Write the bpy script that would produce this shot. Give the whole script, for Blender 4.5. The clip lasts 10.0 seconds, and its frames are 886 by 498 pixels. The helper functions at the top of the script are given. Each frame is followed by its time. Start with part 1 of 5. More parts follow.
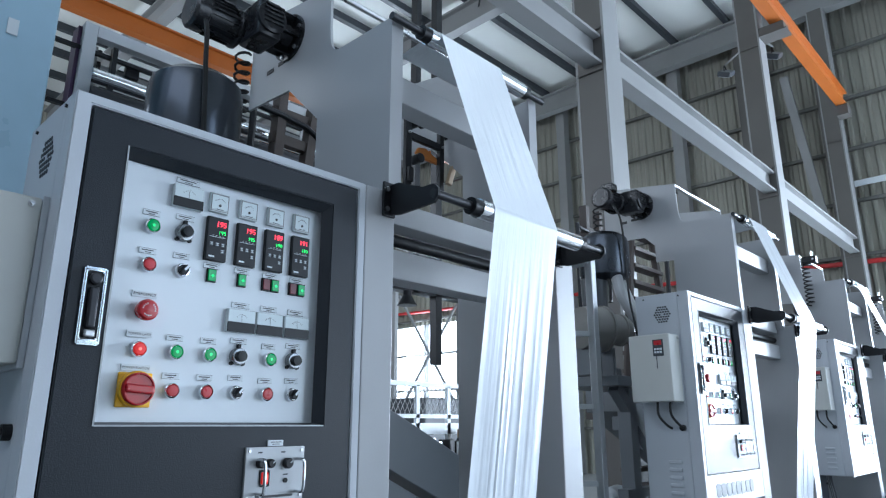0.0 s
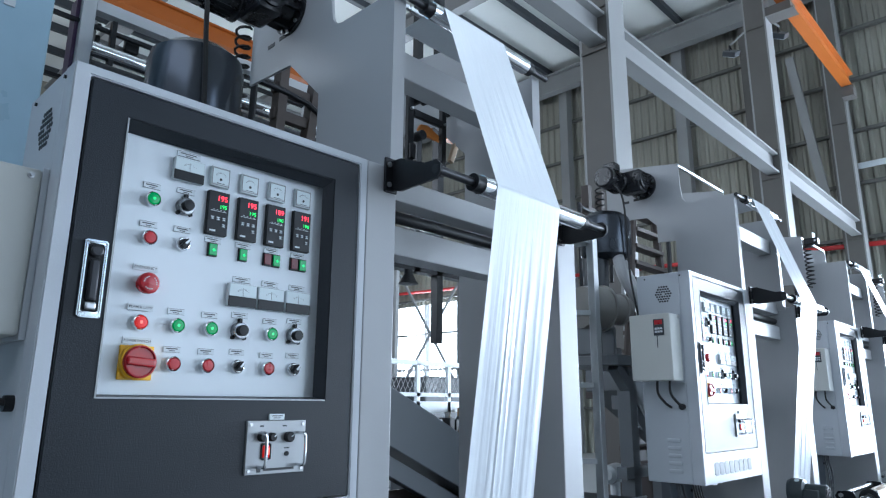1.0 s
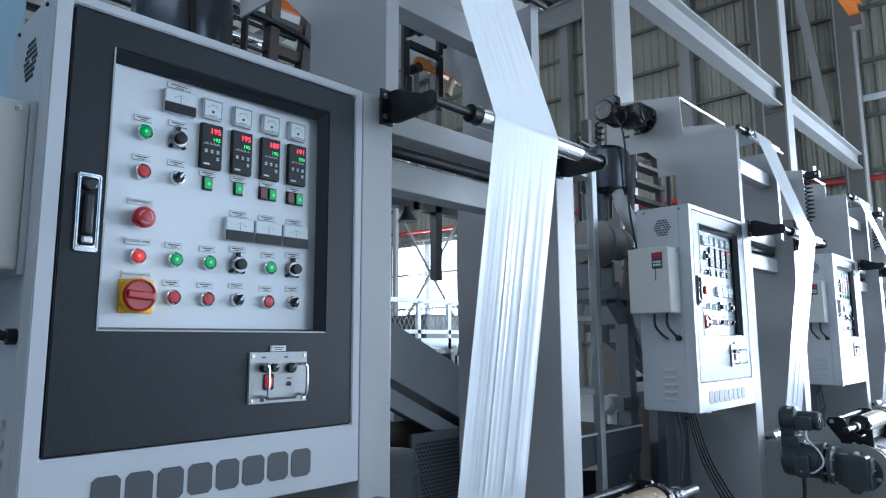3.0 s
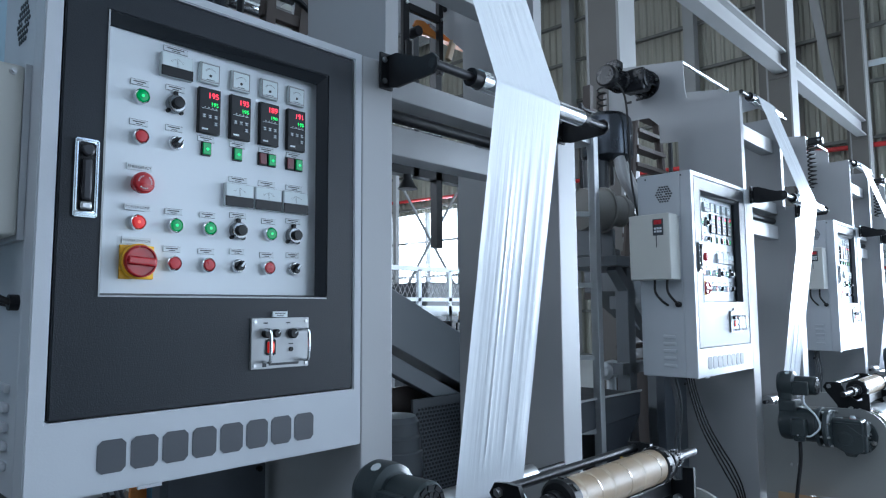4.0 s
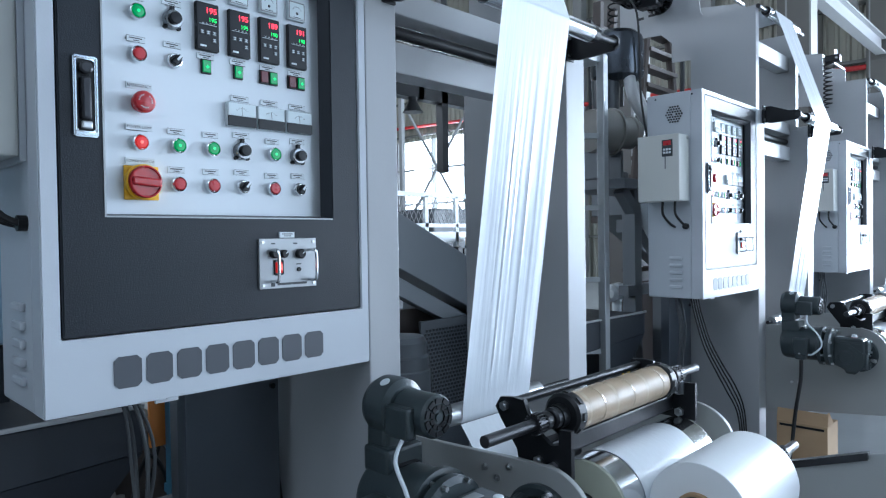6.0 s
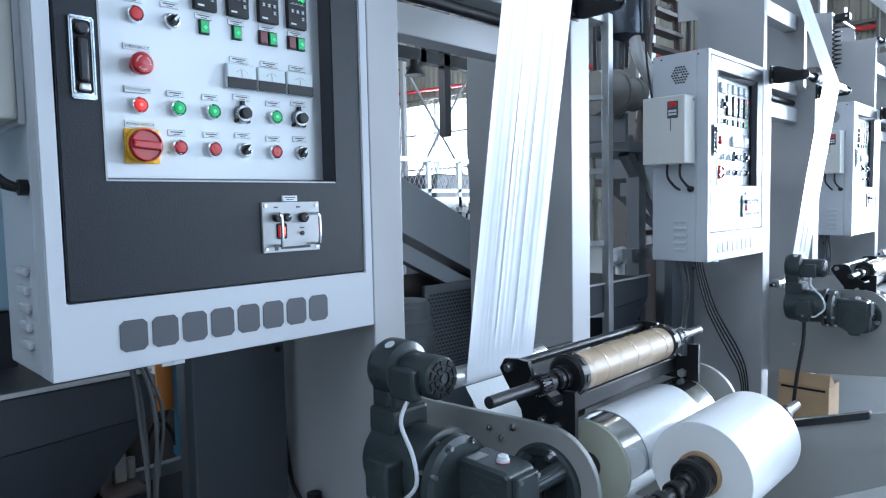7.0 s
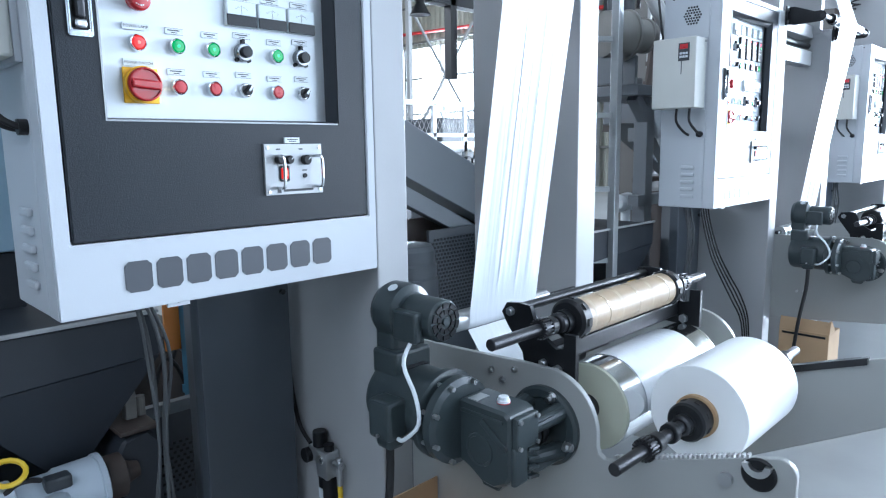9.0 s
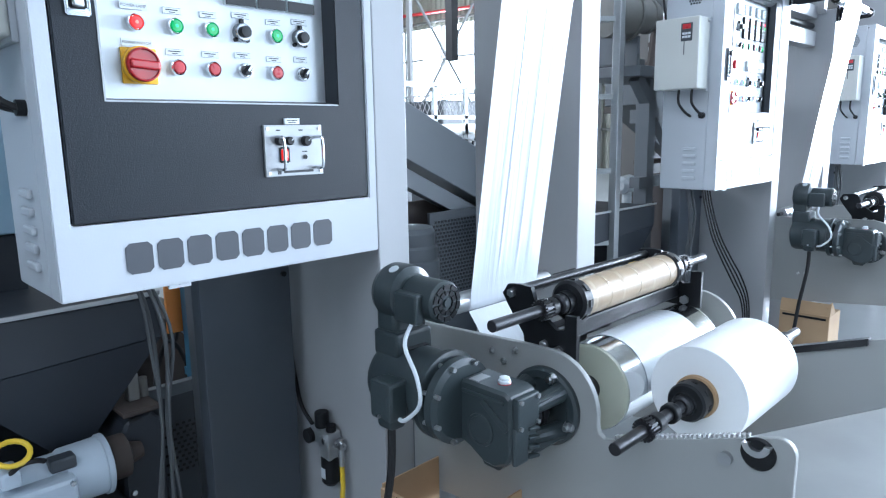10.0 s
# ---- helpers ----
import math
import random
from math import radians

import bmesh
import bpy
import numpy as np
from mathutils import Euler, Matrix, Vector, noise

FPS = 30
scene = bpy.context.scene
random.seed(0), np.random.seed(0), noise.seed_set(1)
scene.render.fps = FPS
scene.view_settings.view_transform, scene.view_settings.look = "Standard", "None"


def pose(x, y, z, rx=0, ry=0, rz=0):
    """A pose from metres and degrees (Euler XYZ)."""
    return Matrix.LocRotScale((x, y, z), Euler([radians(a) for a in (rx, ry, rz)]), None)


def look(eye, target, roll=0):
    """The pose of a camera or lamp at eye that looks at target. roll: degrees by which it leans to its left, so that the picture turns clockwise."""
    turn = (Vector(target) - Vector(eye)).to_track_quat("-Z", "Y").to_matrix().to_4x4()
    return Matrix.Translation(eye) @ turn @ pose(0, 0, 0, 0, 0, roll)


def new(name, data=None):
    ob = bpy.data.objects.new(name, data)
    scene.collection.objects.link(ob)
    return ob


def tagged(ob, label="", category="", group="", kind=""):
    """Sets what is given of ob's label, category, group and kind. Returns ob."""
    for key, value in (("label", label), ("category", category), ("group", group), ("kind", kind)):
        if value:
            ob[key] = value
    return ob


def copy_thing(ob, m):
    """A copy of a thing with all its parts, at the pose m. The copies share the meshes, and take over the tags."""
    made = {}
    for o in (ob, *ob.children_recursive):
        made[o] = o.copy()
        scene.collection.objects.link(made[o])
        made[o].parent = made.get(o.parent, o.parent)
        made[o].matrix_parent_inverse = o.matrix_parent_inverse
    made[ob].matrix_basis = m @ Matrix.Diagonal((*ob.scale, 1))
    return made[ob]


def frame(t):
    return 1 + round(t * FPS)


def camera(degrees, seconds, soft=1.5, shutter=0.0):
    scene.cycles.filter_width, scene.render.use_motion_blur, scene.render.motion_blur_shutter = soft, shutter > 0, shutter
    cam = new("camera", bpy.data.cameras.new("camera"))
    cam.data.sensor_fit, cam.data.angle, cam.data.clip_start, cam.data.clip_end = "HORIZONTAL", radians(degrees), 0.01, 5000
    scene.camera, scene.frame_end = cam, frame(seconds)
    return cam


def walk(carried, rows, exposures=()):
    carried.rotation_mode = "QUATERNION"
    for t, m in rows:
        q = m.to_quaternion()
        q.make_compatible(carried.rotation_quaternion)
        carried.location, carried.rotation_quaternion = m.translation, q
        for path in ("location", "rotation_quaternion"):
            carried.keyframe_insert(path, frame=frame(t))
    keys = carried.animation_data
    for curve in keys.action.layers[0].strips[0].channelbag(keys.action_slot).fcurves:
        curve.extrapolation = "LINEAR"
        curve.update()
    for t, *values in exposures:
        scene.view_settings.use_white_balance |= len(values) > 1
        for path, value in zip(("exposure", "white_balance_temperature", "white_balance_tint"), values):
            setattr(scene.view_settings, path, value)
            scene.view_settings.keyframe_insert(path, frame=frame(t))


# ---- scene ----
cam = camera(67.44, 10.0, soft=1.2)
PATH = [
    (0, (-0.342, -1.264, 1.414), (1.06, 0.068, 1.927), 0.0),
    (0.5, (-0.339, -1.26, 1.407), (1.064, 0.079, 1.895), 0.2),
    (1, (-0.337, -1.257, 1.406), (1.072, 0.086, 1.861), 0.4),
    (1.5, (-0.331, -1.257, 1.398), (1.086, 0.091, 1.819), -0.1),
    (2, (-0.328, -1.257, 1.397), (1.095, 0.098, 1.771), -0.2),
    (2.5, (-0.328, -1.256, 1.392), (1.101, 0.104, 1.718), -0.2),
    (4, (-0.325, -1.25, 1.384), (1.116, 0.124, 1.567), -0.4),
    (4.5, (-0.324, -1.249, 1.376), (1.119, 0.129, 1.514), -0.4),
    (5, (-0.322, -1.25, 1.373), (1.117, 0.137, 1.456), -0.5),
    (5.5, (-0.321, -1.25, 1.37), (1.113, 0.143, 1.392), -0.6),
    (6, (-0.321, -1.248, 1.368), (1.11, 0.148, 1.332), -0.8),
    (7.5, (-0.317, -1.242, 1.355), (1.097, 0.161, 1.175), -1.3),
    (8, (-0.318, -1.245, 1.349), (1.09, 0.159, 1.133), -1.4),
    (8.5, (-0.317, -1.243, 1.347), (1.086, 0.16, 1.092), -1.3),
    (9, (-0.313, -1.243, 1.357), (1.082, 0.158, 1.056), -0.8),
    (9.5, (-0.313, -1.244, 1.349), (1.077, 0.157, 1.023), -1.1),
    (10, (-0.312, -1.242, 1.353), (1.075, 0.156, 1.002), -0.9),
]
walk(cam, [(t, look(eye, target, roll)) for t, eye, target, roll in PATH],
     exposures=[(0.0, 0.05, 5500, 8), (2.5, -0.01, 5450, 8), (4.5, -0.09, 5450, 8), (6.0, 0.17, 5400, 8),
                (7.5, 0.62, 5450, 9), (9.0, 0.92, 5500, 9), (10.0, 1.03, 5500, 9)])


# ---- light ----
world = bpy.data.worlds.new("world")
scene.world = world
world.use_nodes = True
wn = world.node_tree
sky = wn.nodes.new("ShaderNodeTexSky")
sky.sky_type, sky.sun_disc = "NISHITA", False
sky.sun_elevation, sky.sun_rotation = radians(48), radians(110)
wn.links.new(sky.outputs[0], wn.nodes["Background"].inputs[0])
wn.nodes["Background"].inputs[1].default_value = 0.15

sun = new("sun", bpy.data.lights.new("sun", "SUN"))
sun.data.energy, sun.data.angle, sun.data.color = 3.0, radians(0.5), (1.0, 0.95, 0.88)
sun.matrix_basis = look((20, -10, 24), (0, 0, 0))


def opening_light(name, at, to, sx, sy, power, colour=(0.93, 0.97, 1.0)):
    """Sky light coming in through one of the hall's openings; the north-west one is added fill."""
    lamp = new(name, bpy.data.lights.new(name, "AREA"))
    lamp.data.shape, lamp.data.size, lamp.data.size_y = "RECTANGLE", sx, sy
    lamp.data.energy, lamp.data.color = power, colour
    lamp.matrix_basis = look(at, to)
    return lamp


GATE = (2.5, 14.0)   # the open gate in the south wall
opening_light("south_gate_daylight", (8.4, -7.7, 2.7), (8.4, 0, 2.7), 11.0, 5.0, 370)
opening_light("east_gate_daylight", (17.9, -4.4, 3.0), (0, -4.4, 3.0), 6.4, 5.6, 2500)
opening_light("west_clerestory_daylight", (-5.9, -3.0, 7.4), (0, -1.8, 3.6), 8.0, 3.8, 155, (1.0, 0.98, 0.95))
# added fill lamp with no known window there, to brighten the roof
opening_light("north_west_roof_fill", (-5.9, 13.0, 6.6), (6.0, 11.0, 8.6), 15.0, 3.6, 1100, (1.0, 0.98, 0.94))
opening_light("rear_daylight", (17.9, 17.9, 3.1), (8.0, 2, 2.0), 4.6, 3.4, 1300)


# ---- materials ----
def material(name, colour, rough=0.5, metal=0.0, vary=0.12, scale=6.0, bump=0.05, bump_scale=120.0, emit=None, power=0.0, coat=0.0,
             rough_vary=0.1, spec=0.5, grain=None):
    m = bpy.data.materials.new(name)
    m.use_nodes = True
    nt = m.node_tree
    b = nt.nodes["Principled BSDF"]
    b.inputs["Metallic"].default_value = metal
    b.inputs["Coat Weight"].default_value = coat
    b.inputs["Specular IOR Level"].default_value = spec
    geo = nt.nodes.new("ShaderNodeNewGeometry")
    mp = nt.nodes.new("ShaderNodeMapping")
    nt.links.new(geo.outputs["Position"], mp.inputs[0])
    if grain:
        mp.inputs["Scale"].default_value = grain
    n1 = nt.nodes.new("ShaderNodeTexNoise")
    n1.inputs["Scale"].default_value, n1.inputs["Detail"].default_value = scale, 6
    n2 = nt.nodes.new("ShaderNodeTexNoise")
    n2.inputs["Scale"].default_value, n2.inputs["Detail"].default_value = bump_scale, 3
    for n in (n1, n2):
        nt.links.new(mp.outputs[0], n.inputs["Vector"])
    mix = nt.nodes.new("ShaderNodeMix")
    mix.data_type = "RGBA"
    mix.inputs[6].default_value = (*[c * (1 - vary) for c in colour], 1)
    mix.inputs[7].default_value = (*[min(1, c * (1 + vary)) for c in colour], 1)
    nt.links.new(n1.outputs[0], mix.inputs[0])
    nt.links.new(mix.outputs[2], b.inputs["Base Color"])
    rr = nt.nodes.new("ShaderNodeMapRange")
    rr.inputs[3].default_value, rr.inputs[4].default_value = max(0.02, rough - rough_vary), min(1, rough + rough_vary)
    nt.links.new(n1.outputs[0], rr.inputs[0])
    nt.links.new(rr.outputs[0], b.inputs["Roughness"])
    if bump:
        bp = nt.nodes.new("ShaderNodeBump")
        bp.inputs["Strength"].default_value, bp.inputs["Distance"].default_value = bump, 0.002
        nt.links.new(n2.outputs[0], bp.inputs["Height"])
        nt.links.new(bp.outputs[0], b.inputs["Normal"])
    if emit:
        b.inputs["Emission Color"].default_value = (*emit, 1)
        b.inputs["Emission Strength"].default_value = power
    return m


GREY = material("grey machine paint", (0.385, 0.395, 0.405), 0.40, vary=0.06, scale=3, bump=0.06, bump_scale=160)
CAB = material("light grey enamel", (0.475, 0.505, 0.54), 0.36, vary=0.05, scale=4, bump=0.08, bump_scale=260)
DOOR = material("dark grey hammered paint", (0.0185, 0.0225, 0.0285), 0.38, vary=0.2, scale=5, bump=0.24, bump_scale=420, spec=0.26)
WHITE = material("white panel sheet", (0.72, 0.77, 0.81), 0.35, vary=0.03, scale=3, bump=0.02)
DARKGREY = material("dark grey sheet steel paint", (0.038, 0.045, 0.053), 0.42, vary=0.15, scale=4, bump=0.08)
MOTOR = material("slate green motor enamel", (0.034, 0.046, 0.050), 0.36, vary=0.18, scale=14, bump=0.18, bump_scale=90)
BLACK = material("black enamel", (0.009, 0.010, 0.012), 0.38, vary=0.3, scale=20, bump=0.1, spec=0.3)
RUBBER = material("black rubber", (0.010, 0.010, 0.011), 0.6, vary=0.25, scale=30, bump=0.15)
BLACKSTEEL = material("blackened steel", (0.035, 0.036, 0.04), 0.35, metal=0.6, vary=0.25, scale=25, bump=0.1)
CHROME = material("chromed steel", (0.78, 0.80, 0.82), 0.14, metal=1.0, vary=0.06, scale=9, bump=0.02, rough_vary=0.05)
STEEL = material("brushed steel", (0.55, 0.56, 0.57), 0.3, metal=1.0, vary=0.1, scale=20, bump=0.1)
PLATE = material("aluminium plate", (0.36, 0.375, 0.385), 0.5, metal=0.5, vary=0.05, scale=9, bump=0.05)
PLASTIC_RED = material("red plastic", (0.40, 0.012, 0.018), 0.28, vary=0.10, coat=0.2)
PLASTIC_YELLOW = material("yellow plastic", (0.85, 0.47, 0.010), 0.4, vary=0.08)
LABEL = material("engraved label plate", (0.64, 0.69, 0.72), 0.4, vary=0.05)
INK = material("dark ink", (0.03, 0.033, 0.038), 0.5, vary=0.1)
MARK = material("dark grey lettering paint", (0.058, 0.064, 0.076), 0.45, vary=0.08)
LED_RED = material("red led digits", (0.6, 0.02, 0.02), 0.4, emit=(1.0, 0.03, 0.06), power=3.2)
LED_GREEN = material("green led digits", (0.02, 0.5, 0.05), 0.4, emit=(0.08, 1.0, 0.15), power=1.6)
LENS_GREEN = material("green lamp lens", (0.003, 0.13, 0.03), 0.16, emit=(0.01, 0.8, 0.16), power=0.21, vary=0.35, scale=160)
GLOW_GREEN = material("green lamp filament", (0.02, 0.4, 0.1), 0.3, emit=(0.03, 1.0, 0.22), power=0.62)
GLOW_RED = material("red lamp filament", (0.6, 0.1, 0.08), 0.3, emit=(1.0, 0.12, 0.06), power=0.8)
LENS_RED = material("red button cap", (0.46, 0.012, 0.02), 0.3, vary=0.1, scale=60)
LENS_DIM = material("unlit dark red lens", (0.13, 0.006, 0.01), 0.3, vary=0.1, scale=60)
LENS_LIT = material("lit red lamp lens", (0.5, 0.012, 0.012), 0.25, emit=(1.0, 0.03, 0.02), power=0.30)
DIAL = material("meter face paper", (0.66, 0.74, 0.76), 0.5, vary=0.03)
CLEAR = material("meter cover plastic", (0.55, 0.60, 0.62), 0.15, vary=0.03, bump=0)
FILM_WHITE = material("polyethylene film", (0.80, 0.84, 0.88), 0.22, vary=0.05, scale=3, bump=0.35, bump_scale=1.6, coat=0.3, grain=(60, 20, 1.0), rough_vary=0.08)
ROLLFILM = material("wound film roll", (0.84, 0.86, 0.87), 0.34, vary=0.03, scale=5, bump=0.03, grain=(60, 1, 1))
CARD = material("brown card", (0.44, 0.30, 0.17), 0.75, vary=0.12, scale=9, bump=0.1)
ORANGE = material("orange crane paint", (0.36, 0.095, 0.008), 0.5, vary=0.10, scale=2)
HALLSTEEL = material("galvanised grey steel", (0.25, 0.255, 0.255), 0.5, vary=0.14, scale=1.5, bump=0.05)
CLADDING = material("pale green grey cladding", (0.30, 0.295, 0.25), 0.55, vary=0.10, scale=0.8, bump=0.05)
ROOFING = material("white roof sheeting", (0.78, 0.80, 0.77), 0.55, vary=0.08, scale=0.5, bump=0.03)
CONCRETE = material("concrete floor", (0.275, 0.285, 0.285), 0.42, vary=0.28, scale=2.2, bump=0.1, bump_scale=40)
DRUM_END = material("cream drum end paint", (0.50, 0.52, 0.42), 0.45, vary=0.08, scale=10)
PIPE_RED = material("red pipe paint", (0.5, 0.03, 0.03), 0.45)
# bluish dark paint, lowered further so its colour carries the shade under the cabinet
SHADEDPAINT = material("blue black paint darkened for shade", (0.019, 0.024, 0.032), 0.5, vary=0.2, scale=5, bump=0.08)
BLUE = material("blue machine paint", (0.06, 0.19, 0.30), 0.45)
GREEN_CARD = material("yellow hose plastic", (0.75, 0.52, 0.03), 0.4)
ALU = material("cast aluminium", (0.50, 0.52, 0.53), 0.42, metal=0.8, vary=0.15, scale=18, bump=0.3, bump_scale=90)
TRANSLUCENT = material("clear polythene wrap", (0.62, 0.66, 0.68), 0.2, vary=0.1, scale=12, bump=0.4, bump_scale=30)
BLACKPAINT = material("black glossy machine paint", (0.012, 0.013, 0.016), 0.28, vary=0.3, scale=18, bump=0.15, bump_scale=80)
DARKSHINE = material("dark glossy grey paint", (0.075, 0.085, 0.10), 0.24, metal=0.75, vary=0.2, scale=6, bump=0.08)
HOSE = material("grey plastic hose", (0.48, 0.49, 0.49), 0.45, vary=0.2, scale=12, bump=0.2)
CABLE = material("grey cable sheath", (0.075, 0.08, 0.085), 0.45, vary=0.15, scale=12)
BROWN = material("dark brown rusted steel and shade", (0.055, 0.042, 0.036), 0.6, vary=0.35, scale=10, bump=0.2)
GALV = material("galvanised tube", (0.42, 0.44, 0.45), 0.35, metal=0.7, vary=0.18, scale=14, bump=0.08)
BLUEGREY = material("blue grey sheet metal", (0.34, 0.49, 0.60), 0.3, vary=0.20, scale=3.5, bump=0.05)
PURPLE = material("purple black paint", (0.05, 0.02, 0.06), 0.35, vary=0.1)
ORANGEBOX = material("orange sheet paint", (0.70, 0.24, 0.04), 0.45, vary=0.1)
CORECARD = material("tan core card", (0.36, 0.265, 0.165), 0.5, vary=0.26, scale=18, bump=0.3, bump_scale=60, coat=0.25)
TAPE = material("clear packing tape", (0.55, 0.45, 0.32), 0.12, vary=0.1, scale=30, coat=0.6)
BACKDROP = material("bright hazy sky", (0.8, 0.85, 0.9), 0.9, emit=(0.92, 0.96, 1.0), power=5.0)
DIRTY = material("weathered grey brown casting", (0.20, 0.195, 0.18), 0.5, vary=0.3, scale=9, bump=0.25, bump_scale=50)
GIRT = material("dark girt steel", (0.13, 0.13, 0.12), 0.5, vary=0.15, scale=2)
SLATE = material("slate grey sheet paint", (0.15, 0.165, 0.18), 0.42, vary=0.1, scale=4, bump=0.06)
DARKPOST = material("brown grey primer steel", (0.10, 0.095, 0.088), 0.55, vary=0.2, scale=2)
COLPAINT = material("slate blue column paint", (0.070, 0.082, 0.098), 0.42, vary=0.14, scale=5, bump=0.08)
CREAM = material("cream grey plastic", (0.54, 0.55, 0.52), 0.42, vary=0.05, scale=6, bump=0.04)
DIALSTEEL = material("dark chromed dial ring", (0.26, 0.27, 0.28), 0.24, metal=1.0, vary=0.15, scale=40, bump=0.05)
WINDERPAINT = material("grey green winder paint", (0.325, 0.337, 0.330), 0.42, vary=0.07, scale=3, bump=0.06, bump_scale=160)
PALEPAINT = material("pale blue grey motor paint", (0.42, 0.48, 0.54), 0.32, vary=0.12, scale=14, bump=0.1, bump_scale=60)
PLASTERED = material("painted block wall", (0.34, 0.35, 0.35), 0.7, vary=0.08, scale=1.0, bump=0.1)


# ---- shapes: each returns a bmesh ----
def box(x0, x1, y0, y1, z0, z1, bev=0.0, seg=2):
    b = bmesh.new()
    bmesh.ops.create_cube(b, size=1.0)
    for v in b.verts:
        v.co = Vector((x0 + (v.co.x + 0.5) * (x1 - x0), y0 + (v.co.y + 0.5) * (y1 - y0), z0 + (v.co.z + 0.5) * (z1 - z0)))
    if bev:
        bmesh.ops.bevel(b, geom=b.edges[:], offset=bev, segments=seg, profile=0.5, affect="EDGES")
    return b


def cyl(p, q, r, seg=24, r2=None, bev=0.0):
    p, q = Vector(p), Vector(q)
    b = bmesh.new()
    h = (q - p).length
    bmesh.ops.create_cone(b, cap_ends=True, segments=seg, radius1=r, radius2=r if r2 is None else r2, depth=h)
    if bev:
        es = [e for e in b.edges if abs(e.verts[0].co.z - e.verts[1].co.z) < 1e-6]
        bmesh.ops.bevel(b, geom=es, offset=bev, segments=2, profile=0.5, affect="EDGES")
    m = Matrix.Translation((p + q) / 2) @ (q - p).to_track_quat("Z", "Y").to_matrix().to_4x4()
    bmesh.ops.transform(b, matrix=m, verts=b.verts)
    return b


def lathe(p, axis, profile, seg=28):
    """profile: (radius, distance along the axis) from one end to the other."""
    b = bmesh.new()
    rings = []
    for r, h in profile:
        rings.append([b.verts.new((r * math.cos(2 * math.pi * i / seg), r * math.sin(2 * math.pi * i / seg), h)) for i in range(seg)])
    for a, c in zip(rings, rings[1:]):
        for i in range(seg):
            b.faces.new((a[i], a[(i + 1) % seg], c[(i + 1) % seg], c[i]))
    b.faces.new(rings[0][::-1])
    b.faces.new(rings[-1])
    m = Matrix.Translation(p) @ Vector(axis).to_track_quat("Z", "Y").to_matrix().to_4x4()
    bmesh.ops.transform(b, matrix=m, verts=b.verts)
    bmesh.ops.recalc_face_normals(b, faces=b.faces)
    return b


def prism(points, axis, a, c, bev=0.0):
    """A flat outline pushed from a to c along an axis. Points are (y, z), (x, z) or (x, y)."""
    b = bmesh.new()

    def at(u, v, w):
        return {"x": (w, u, v), "y": (u, w, v), "z": (u, v, w)}[axis]
    lo = [b.verts.new(at(u, v, a)) for u, v in points]
    hi = [b.verts.new(at(u, v, c)) for u, v in points]
    n = len(points)
    b.faces.new(lo)
    b.faces.new(hi[::-1])
    for i in range(n):
        b.faces.new((lo[i], hi[i], hi[(i + 1) % n], lo[(i + 1) % n]))
    bmesh.ops.recalc_face_normals(b, faces=b.faces)
    if bev:
        bmesh.ops.bevel(b, geom=[e for e in b.edges], offset=bev, segments=1, affect="EDGES")
    return b


def arc(cu, cv, r, a0, a1, n=10):
    return [(cu + r * math.cos(radians(a0 + (a1 - a0) * i / n)), cv + r * math.sin(radians(a0 + (a1 - a0) * i / n))) for i in range(n + 1)]


def tube(points, r, seg=8, smooth=4):
    """A round bar or cable along points, softly curved."""
    pts = [Vector(p) for p in points]
    if smooth:
        out = []
        for i in range(len(pts) - 1):
            p0, p1, p2, p3 = pts[max(i - 1, 0)], pts[i], pts[i + 1], pts[min(i + 2, len(pts) - 1)]
            for k in range(smooth):
                s = k / smooth
                out.append(0.5 * (2 * p1 + (p2 - p0) * s + (2 * p0 - 5 * p1 + 4 * p2 - p3) * s * s + (3 * p1 - p0 - 3 * p2 + p3) * s ** 3))
        pts = out + [pts[-1]]
    b = bmesh.new()
    rings, side = [], None
    for i, p in enumerate(pts):
        way = (pts[min(i + 1, len(pts) - 1)] - pts[max(i - 1, 0)]).normalized()
        side = way.orthogonal().normalized() if side is None else (side - way * side.dot(way)).normalized()
        up = way.cross(side)
        rings.append([b.verts.new(p + r * (math.cos(2 * math.pi * k / seg) * side + math.sin(2 * math.pi * k / seg) * up)) for k in range(seg)])
    for a, c in zip(rings, rings[1:]):
        for k in range(seg):
            b.faces.new((a[k], a[(k + 1) % seg], c[(k + 1) % seg], c[k]))
    b.faces.new(rings[0][::-1])
    b.faces.new(rings[-1])
    bmesh.ops.recalc_face_normals(b, faces=b.faces)
    return b


def turned(b, m):
    bmesh.ops.transform(b, matrix=m, verts=b.verts)
    return b


def mesh_of(name, shapes, mat, base=(0, 0, 0), smooth=True):
    me = bpy.data.meshes.new(name)
    whole = bmesh.new()
    for s in (shapes if isinstance(shapes, (list, tuple)) else [shapes]):
        tmp = bpy.data.meshes.new("tmp")
        s.to_mesh(tmp)
        whole.from_mesh(tmp)
        bpy.data.meshes.remove(tmp)
        s.free()
    bmesh.ops.translate(whole, vec=-Vector(base), verts=whole.verts)
    whole.to_mesh(me)
    whole.free()
    me.materials.append(mat)
    if smooth:
        me.polygons.foreach_set("use_smooth", [True] * len(me.polygons))
        me.set_sharp_from_angle(angle=radians(21))
    return me


def thing(name, base, label, category, group="", kind=""):
    ob = new(name)
    ob.location = base
    ob.empty_display_size = 0.05
    ob["base"] = list(base)
    return tagged(ob, label, category, group, kind)


def part(name, shapes, mat, parent, label=""):
    top = parent
    while top.parent:
        top = top.parent
    ob = new(name, mesh_of(name, shapes, mat, top["base"]))
    ob.parent = parent
    return tagged(ob, label)


def solid(name, shapes, mat, label, category, group="", kind=""):
    """A thing of one mesh."""
    return tagged(new(name, mesh_of(name, shapes, mat)), label, category, group, kind)


